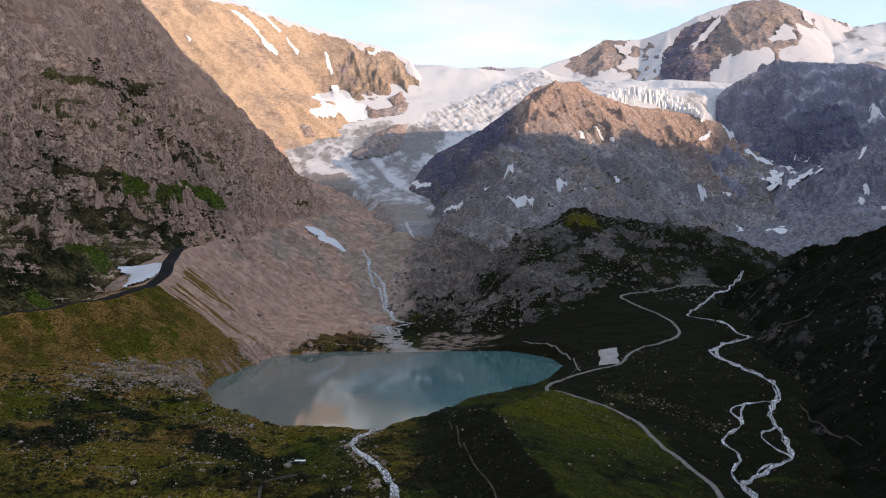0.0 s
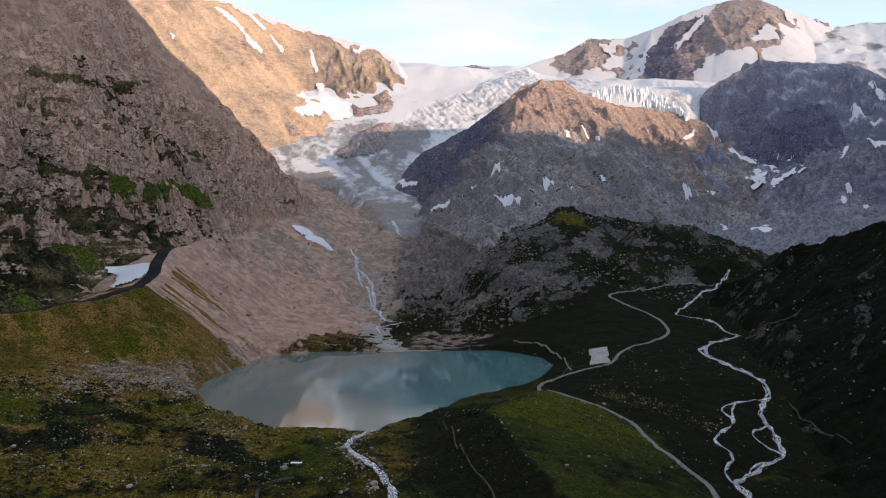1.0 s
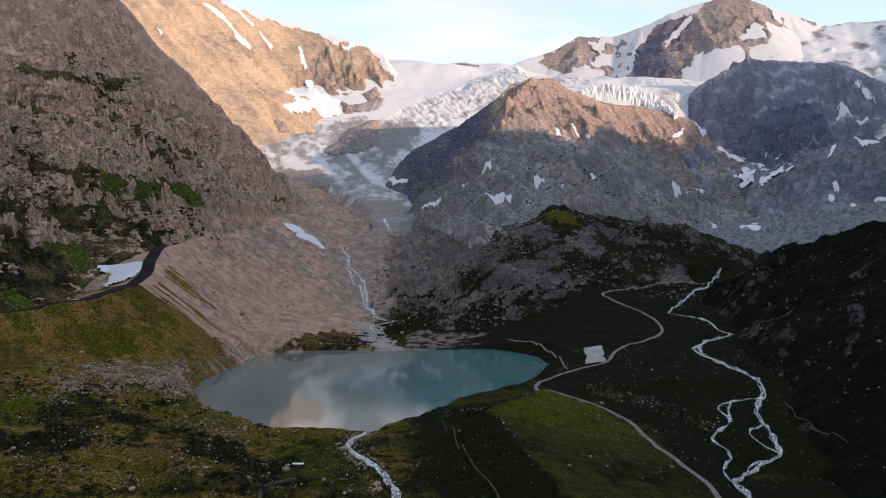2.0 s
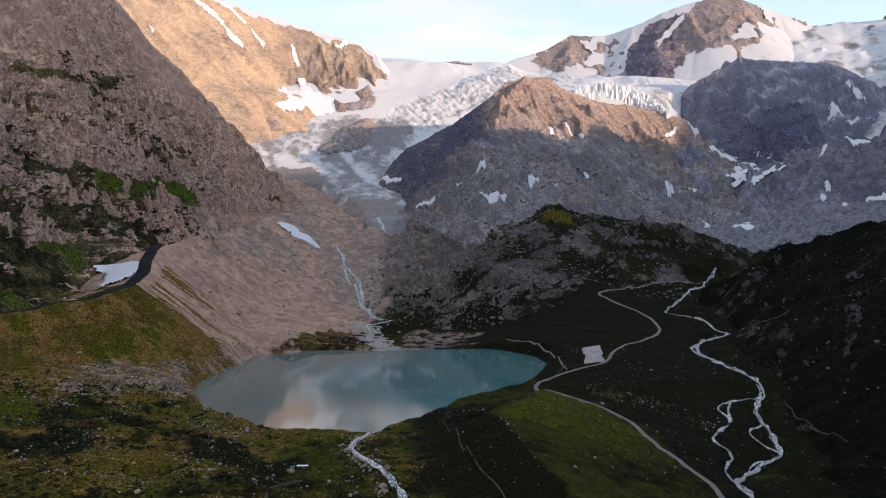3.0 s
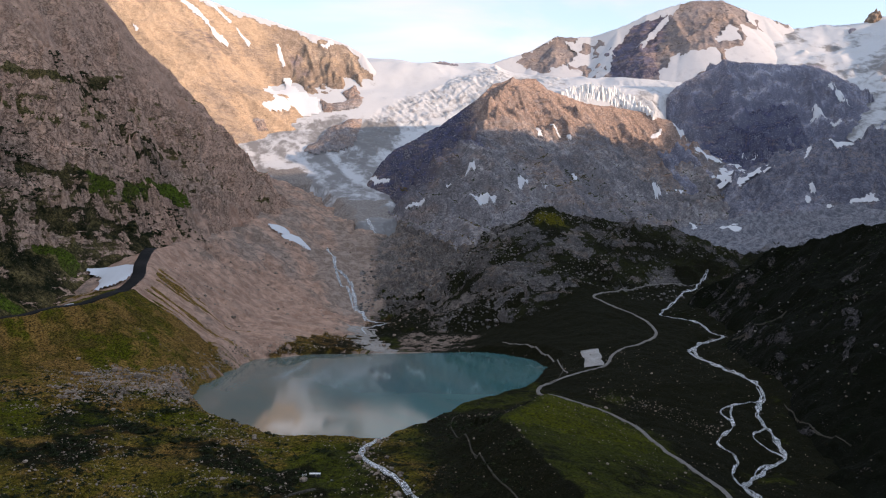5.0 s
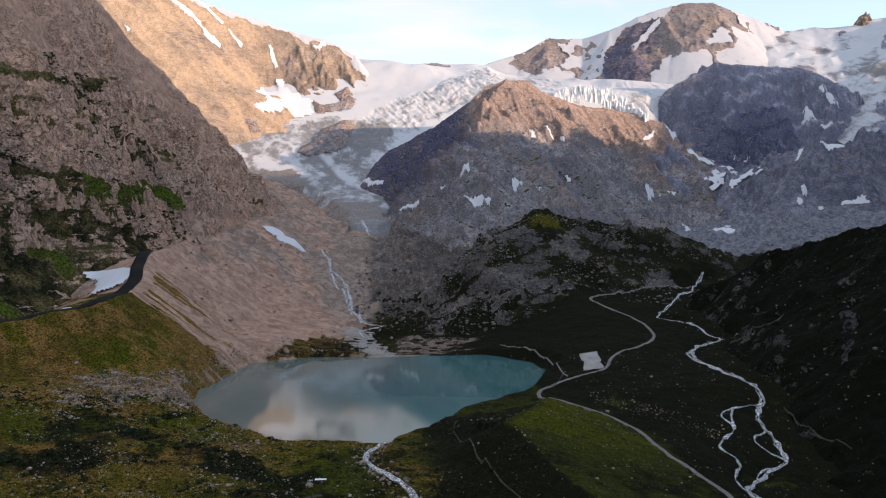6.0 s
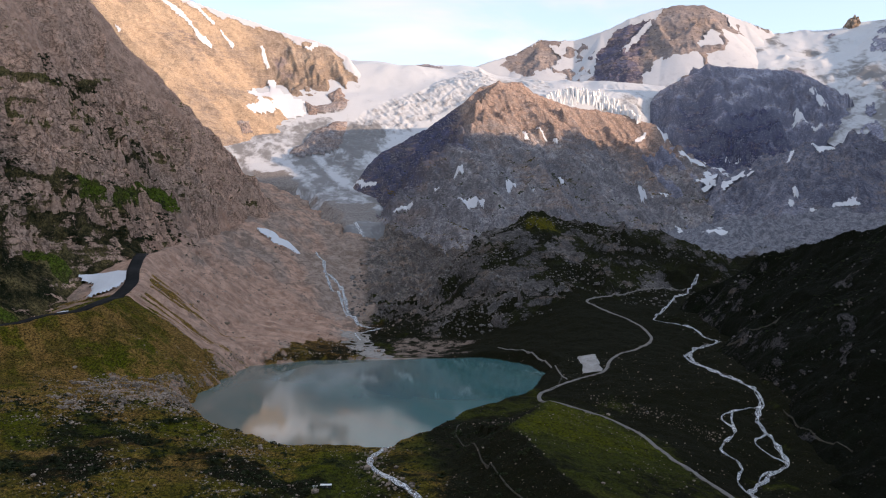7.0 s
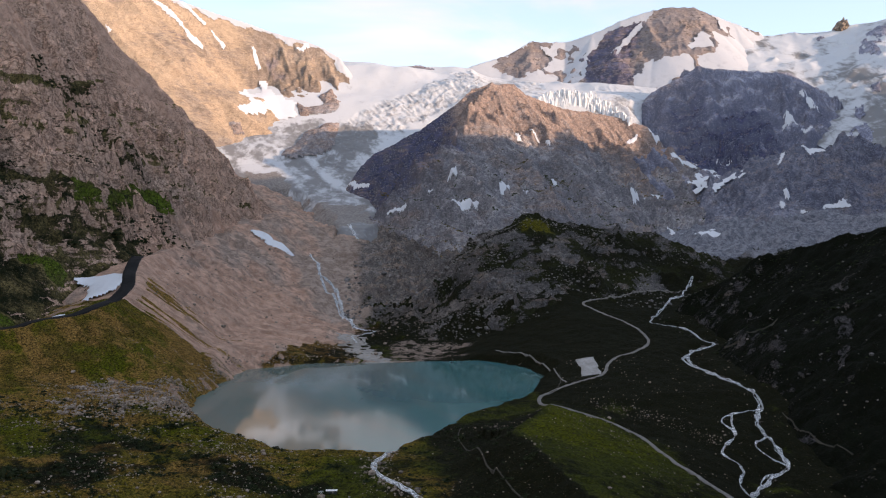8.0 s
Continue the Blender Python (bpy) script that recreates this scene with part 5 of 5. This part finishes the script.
# ---- seracs along the edge of the ice cliff ----
def part(name, bm, surface, parent=None, label=""):
    mesh = bpy.data.meshes.new(name)
    bm.to_mesh(mesh)
    bm.free()
    mesh.materials.append(surface)
    ob = new(name, mesh)
    ob.parent = parent
    return tagged(ob, label) if label else ob


def serac_mesh(n):
    bm = bmesh.new()
    bmesh.ops.create_cube(bm, size=2)
    bmesh.ops.subdivide_edges(bm, edges=bm.edges[:], cuts=2, use_grid_fill=True)
    rnd = random.Random(n)
    for v in bm.verts:
        taper = 1 - 0.3 * max(0, v.co.z)
        v.co = Vector((v.co.x * taper + rnd.uniform(-0.18, 0.18), v.co.y * taper + rnd.uniform(-0.18, 0.18), v.co.z + rnd.uniform(-0.15, 0.15)))
    mesh = bpy.data.meshes.new("serac")
    bm.to_mesh(mesh)
    bm.free()
    mesh.materials.append(serac_ice)
    return mesh


SERACS = [serac_mesh(n) for n in range(6)]
rnd = random.Random(7)
for n in range(66):
    f = n / 65
    for deep in (0, 1):
        x = 690 + 430 * f + rnd.uniform(-4, 4)
        y = 3490 + 45 * math.sin(math.pi * min(f * 1.15, 1)) + 22 * deep + rnd.uniform(-7, 7) - 60 * max(0, f - 0.85) / 0.15
        z = float(land(np.array([x]), np.array([y]))[0])
        tall = rnd.uniform(16, 27) * (0.75 + 0.45 * math.sin(math.pi * f))
        ob = new("serac", SERACS[rnd.randrange(6)])
        ob.matrix_basis = pose(x, y, z + 0.35 * tall - 3 * deep, rnd.uniform(-9, 9), rnd.uniform(-9, 9), rnd.uniform(0, 360)) @ Matrix.Diagonal((rnd.uniform(3.5, 6.5), rnd.uniform(3.5, 6), tall, 1))
        ob.parent = glacier

# a rock tooth on the far snow ridge
bm = bmesh.new()
bmesh.ops.create_icosphere(bm, subdivisions=4, radius=1)
for v in bm.verts:
    c = v.co
    r = 1 + 0.35 * noise.fractal(c * 2.2, 1.0, 2.0, 5) + 0.1 * noise.cell(c * 6)
    v.co = Vector((c.x * r * (1 - 0.55 * max(c.z, 0)) * 40 + 8 * c.z, c.y * r * 28, c.z * (44 if c.z > 0 else 40) * r))
horn = part("rock_tooth", bm, rock_far, None)
horn.location = (2580, 4180, float(land(np.array([2580.0]), np.array([4180.0]))[0]) + 4)
tagged(horn, "dark pointed rock tooth on the snow ridge", "rock")

# ---- rock outcrops ----
for n, spec in enumerate([(2640, 3950, 50, 10, 10, 60), (2560, 3870, 34, 6, -6, 40), (2440, 4160, 26, 6, 4, 18), (2511, 3823, 20, 90, 40, 10), (2069, 3224, 41, 60, 28, -30), (2150, 3363, 24, 40, 14, -12), (2311, 3495, 25, 35, 14, -12)]):
    drape("outcrop", spec, 8.0, rock_dark, "dark bare rock", "", "", 0.5, [("green", 0.0), ("lush", 0.0), ("scree", 0.0), ("warm", 0.0)], 480 + n, right_sky, 1.0, 4.0)
ROCKY = [("green", 0.25), ("lush", 0.1), ("scree", 0.0), ("warm", 0.15)]
KNOLL_ROCKS = [(208, 1530, 34, 6, 4, 16), (168, 1500, 22, 8, 4, 14), (303, 1632, 20, 6, 3, 12), (250, 1580, 24, 6, 3, 10), (345, 1690, 18, 6, 3, 12), (420, 1700, 16, 5, 3, 9), (230, 1660, 18, 6, 4, 12), (470, 1740, 14, 5, 2, 9)]
HILLSIDE_ROCKS = [(600, 1080, 14, 18, 10, -10), (512, 960, 18, 16, 8, -12), (480, 900, 16, 14, 7, -9), (452, 930, 7, 6, 4, -5), (540, 850, 20, 14, 8, -10), (560, 1010, 9, 8, 6, -6), (458, 1110, 10, 8, 3, -4), (520, 1200, 10, 8, 6, -8)]
for parent, rocks in ((knoll, KNOLL_ROCKS), (spur, HILLSIDE_ROCKS)):
    for n, spec in enumerate(rocks):
        drape("outcrop", spec, 2.0, knoll_turf if parent is knoll else heath, "pale broken rock", "", "", 1.0, ROCKY if parent is knoll else [("green", 0.46), ("lush", 0.0), ("scree", 0.0), ("warm", 0.0)], 460 + n, parent, 0.1, 3.0)


# ---- boulders ----
def stone_mesh(n):
    bm = bmesh.new()
    bmesh.ops.create_icosphere(bm, subdivisions=1 if n < 8 else 3, radius=1)
    rnd = random.Random(n)
    cuts = [Vector((rnd.gauss(0, 1), rnd.gauss(0, 1), rnd.gauss(0, 1))).normalized() for _ in range(7)]
    for v in bm.verts:
        for c in cuts:
            over = v.co.dot(c) - 0.68
            if over > 0:
                v.co -= c * over * 0.9
        v.co *= 1 + 0.12 * noise.noise(v.co * 2 + Vector((n, 0, 0)))
    points = np.array([v.co[:] for v in bm.verts])
    tris = np.array([[v.index for v in f.verts] for f in bm.faces])
    bm.free()
    return points, tris


STONES = [stone_mesh(n) for n in range(12)]


def scatter(name, count, box, size, surface, label, category, seed, where=None, flat=0.7, shapes=STONES[:8], sink=0.25):
    """Many small things too many to count, on the land, as one mesh."""
    g = np.random.default_rng(seed)
    x, y = g.uniform(box[0], box[1], count * 4), g.uniform(box[2], box[3], count * 4)
    ok = in_lake(x, y) < -4
    if where is not None:
        ok &= where(x, y) > g.uniform(0, 1, len(x))
    x, y = x[ok][:count], y[ok][:count]
    z = land(x, y)
    s = size * np.exp(g.normal(0, 0.5, len(x)))
    turn = g.uniform(0, 6.283, len(x))
    kinds = g.integers(0, len(shapes), len(x))
    points, faces, at = [], [], 0
    for k, (p, t) in enumerate(shapes):
        mine = np.flatnonzero(kinds == k)
        c, w = np.cos(turn[mine])[:, None], np.sin(turn[mine])[:, None]
        r = s[mine][:, None]
        px = x[mine][:, None] + r * (p[:, 0] * c - p[:, 1] * w)
        py = y[mine][:, None] + r * (p[:, 0] * w + p[:, 1] * c)
        pz = z[mine][:, None] + r * flat * (p[:, 2] + 1 - 2 * sink)
        points.append(np.stack([px, py, pz], -1).reshape(-1, 3))
        faces.append((t[None] + (at + np.arange(len(mine)) * len(p))[:, None, None]).reshape(-1, 3))
        at += len(mine) * len(p)
    mesh = mesh_of(name, np.vstack(points), np.vstack(faces), surface)
    mesh.polygons.foreach_set("use_smooth", np.zeros(len(mesh.polygons), bool))
    return tagged(new(name, mesh), label, category, kind="stuff")


scatter("boulders", 5200, (-470, 60, 500, 960), 0.5, boulder_stone, "scattered pale boulders in the meadow before the lake", "boulders", 601, lambda x, y: (0.3 + 0.9 * fbm(x, y, 40, 3, 611)) * (0.12 + 0.88 * smooth(-40, -110, x)))
scatter("boulder_field", 1900, (-440, -260, 770, 1060), 0.95, boulder_stone, "field of pinkish-grey boulders at the foot of the moraine", "boulders", 602, lambda x, y: region(x, y, BOULDER_BED, 14, 20, 30, 319))
scatter("boulders", 420, (40, 200, 520, 900), 0.42, boulder_stone, "small pale stones on the grassy mound", "boulders", 603, lambda x, y: 0.3 + 0.5 * fbm(x, y, 40, 3, 613))
STONE_BAND = [(181, 937), (210, 916), (239, 883), (261, 852), (290, 824)]
scatter("boulders", 2600, (180, 440, 660, 1150), 0.5, boulder_stone, "grey stones strewn beside the river and road", "boulders", 604, lambda x, y: 0.04 + 0.9 * np.exp(-(to_line(x, y, STONE_BAND)[0] / 13) ** 2))
scatter("boulders", 2600, (40, 680, 1420, 1860), 1.4, dark_stone, "lichen-grey boulders on the dark knoll", "boulders", 605, lambda x, y: 0.2 + 0.7 * fbm(x, y, 70, 3, 615))
scatter("boulders", 1100, (-330, -150, 930, 1340), 0.9, boulder_stone, "stones along the scree shore of the lake", "boulders", 606, lambda x, y: np.exp(-((in_lake(x, y) + 12) / 12) ** 2))
scatter("boulders", 1500, (-420, 60, 1250, 2150), 1.1, boulder_stone, "loose blocks on the scree slope", "boulders", 607, lambda x, y: 0.3 + 0.6 * fbm(x, y, 90, 3, 617))
scatter("boulders", 500, (430, 800, 600, 1400), 1.0, dark_stone, "grey stones on the dark hillside", "boulders", 608)
scatter("boulders", 1200, (-120, 260, 1650, 2150), 2.4, dark_stone, "heaped grey blocks above the lake", "boulders", 609, lambda x, y: 0.35 + 0.7 * fbm(x, y, 60, 3, 619))
scatter("boulders", 260, (-110, -10, 560, 790), 1.0, boulder_stone, "pale stones lining the outlet stream", "boulders", 610, lambda x, y: np.exp(-((np.abs(to_line(x, y, [(-66, 784), (-82, 735), (-82, 711), (-60, 657), (-36, 560)])[0]) - 7) / 4) ** 2))

BIG = [(-385, 985, 4.5), (-393, 978, 3.2), (-431, 994, 3.6), (-412, 922, 2.8), (-127, 643, 4.4), (-52, 615, 4.2), (-50, 606, 3.0), (280, 815, 2.2), (290, 808, 1.6), (-300, 700, 2.2), (-360, 880, 2.4), (120, 640, 2.0), (95, 600, 2.2), (-250, 640, 1.8)]
for n, (x, y, r) in enumerate(BIG):
    p, t = STONES[n % 8]
    mesh = mesh_of("boulder", p * np.array([r, r * 0.85, r * 0.62]), t, boulder_stone)
    mesh.polygons.foreach_set("use_smooth", np.zeros(len(t), bool))
    ob = tagged(new("boulder", mesh), "large pale grey boulder in the grass", "boulder", "large boulders")
    ob.matrix_basis = pose(x, y, float(land(np.array([float(x)]), np.array([float(y)]))[0]) + 0.3 * r, 0, 0, 57 * n)

BLOCKS = []
for n, (p, t) in enumerate(STONES[:8]):
    BLOCKS.append(mesh_of("boulder", p * np.array([1, 0.8, 0.55]), t, boulder_stone if n % 2 else dark_stone))
    BLOCKS[-1].polygons.foreach_set("use_smooth", np.zeros(len(t), bool))


def strew(count, box, size, label, group, seed, where):
    """Boulders that can be counted, each one a thing, on shared meshes."""
    g = np.random.default_rng(seed)
    x, y = g.uniform(box[0], box[1], count * 12), g.uniform(box[2], box[3], count * 12)
    ok = (in_lake(x, y) < -5) & (where(x, y) > g.uniform(0, 1, len(x)))
    x, y = x[ok][:count], y[ok][:count]
    for px, py, pz in zip(x, y, land(x, y)):
        r = size * math.exp(g.normal(0, 0.35))
        ob = tagged(new("boulder", BLOCKS[g.integers(0, len(BLOCKS))]), label, "boulder", group)
        ob.matrix_basis = pose(px, py, pz + 0.25 * r, g.uniform(-12, 12), g.uniform(-12, 12), g.uniform(0, 360)) @ Matrix.Diagonal((r, r * g.uniform(0.7, 1.1), r * g.uniform(0.7, 1.1), 1))


strew(46, (-420, -270, 780, 1050), 1.9, "angular brown-grey boulder in the boulder field", "boulder field blocks", 651, lambda x, y: region(x, y, BOULDER_BED, 14, 20, 30, 319))
strew(34, (-440, -60, 560, 780), 1.1, "weathered grey boulder lying in the meadow", "meadow boulders", 652, lambda x, y: 0.4 + 0.5 * fbm(x, y, 60, 3, 655))
strew(22, (50, 205, 560, 860), 0.9, "pale stone on the grassy mound", "mound boulders", 653, lambda x, y: 0.5 + 0.5 * fbm(x, y, 60, 3, 656))
strew(26, (185, 300, 740, 940), 0.95, "grey block between the road and the river", "roadside boulders", 654, lambda x, y: np.exp(-(to_line(x, y, STONE_BAND)[0] / 14) ** 2))


# ---- shrubs: low clumps of small dark leaves ----
def shrub_mesh(n):
    g = np.random.default_rng(n)
    count = 46
    v = g.normal(0, 1, (count, 3))
    v /= np.linalg.norm(v, axis=1)[:, None]
    v *= g.uniform(0.45, 1.0, (count, 1))
    v[:, 2] = np.abs(v[:, 2]) * 0.9 - 0.35
    a, b = g.normal(0, 0.2, (count, 3)), g.normal(0, 0.2, (count, 3))
    points = np.stack([v - a, v + a * 0.5 + b, v + a - b * 0.6], 1).reshape(-1, 3)
    return points, np.arange(count * 3).reshape(-1, 3)


SHRUBS = [shrub_mesh(n) for n in range(5)]


def thicket(x, y):
    return np.maximum(0.9 * region(x, y, DARK_SHRUBS, 10, 20, 30, 327), 0.1 + 0.5 * smooth(0.1, 0.6, fbm(x * 0.8 + y * 0.5, y * 1.6 - x * 0.6, 60, 4, 325))) * smooth(940, 880, y) * smooth(-40, -120, x)


scatter("shrubs", 3000, (-470, -60, 500, 940), 1.5, shrub_leaf, "scattered low dark alpine shrubs in the meadow", "shrubs", 631, thicket, 0.6, SHRUBS, 0.4)
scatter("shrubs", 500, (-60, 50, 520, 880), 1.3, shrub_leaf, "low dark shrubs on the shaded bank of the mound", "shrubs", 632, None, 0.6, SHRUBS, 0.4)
scatter("shrubs", 2600, (-680, -430, 1080, 1750), 2.0, shrub_leaf, "dark shrubs at the foot of the rock wall", "shrubs", 633, lambda x, y: smooth(0.0, 0.35, fbm(x, y, 55, 4, 641)) * smooth(-500, -550, x - 0.2 * (y - 1300)), 0.8, SHRUBS, 0.4)
scatter("shrubs", 1400, (430, 800, 600, 1400), 1.6, shrub_leaf, "dark heath bushes on the hillside", "shrubs", 634, lambda x, y: smooth(-0.1, 0.4, fbm(x, y, 60, 4, 643)), 0.6, SHRUBS, 0.4)

# ---- a low hut by the track ----
hut = tagged(new("hut"), "low dark hut with a pale roof beside a boulder", "hut")
hut_z = float(land(np.array([-119.0]), np.array([656.0]))[0])
hut.matrix_basis = pose(-119, 656, hut_z, 0, 0, -4)


def box(sx, sy, sz, x=0, y=0, z=0, bevel=0.04):
    bm = bmesh.new()
    bmesh.ops.create_cube(bm, size=1)
    bmesh.ops.scale(bm, vec=(sx, sy, sz), verts=bm.verts)
    bmesh.ops.bevel(bm, geom=bm.edges[:], offset=bevel, segments=1, affect="EDGES")
    bmesh.ops.translate(bm, vec=(x, y, z), verts=bm.verts)
    return bm


part("wall", box(8.6, 3.2, 2.6, 0, 0, 0.9), dark_metal, hut, "dark boarded walls")
part("roof", box(9.4, 4.0, 0.22, 0, 0, 2.35), white_paint, hut, "pale sheet roof")
part("door", box(0.9, 0.1, 1.8, 1.2, -1.64, 1.1), timber, hut)
part("window", box(0.8, 0.08, 0.6, -1.8, -1.63, 1.4), dark_metal, hut)
fence = tagged(new("fence"), "few pale posts beside the hut", "fence")
fence.matrix_basis = pose(-127.5, 656, hut_z, 0, 0, 0)
for n in range(4):
    part("post", box(0.3, 0.3, 2.6, 1.1 * n - 1.6, 0.4 * (n % 2), 1.0), white_paint, fence)
part("rail", box(4.0, 0.16, 0.25, 0, 0.2, 1.5), white_paint, fence)
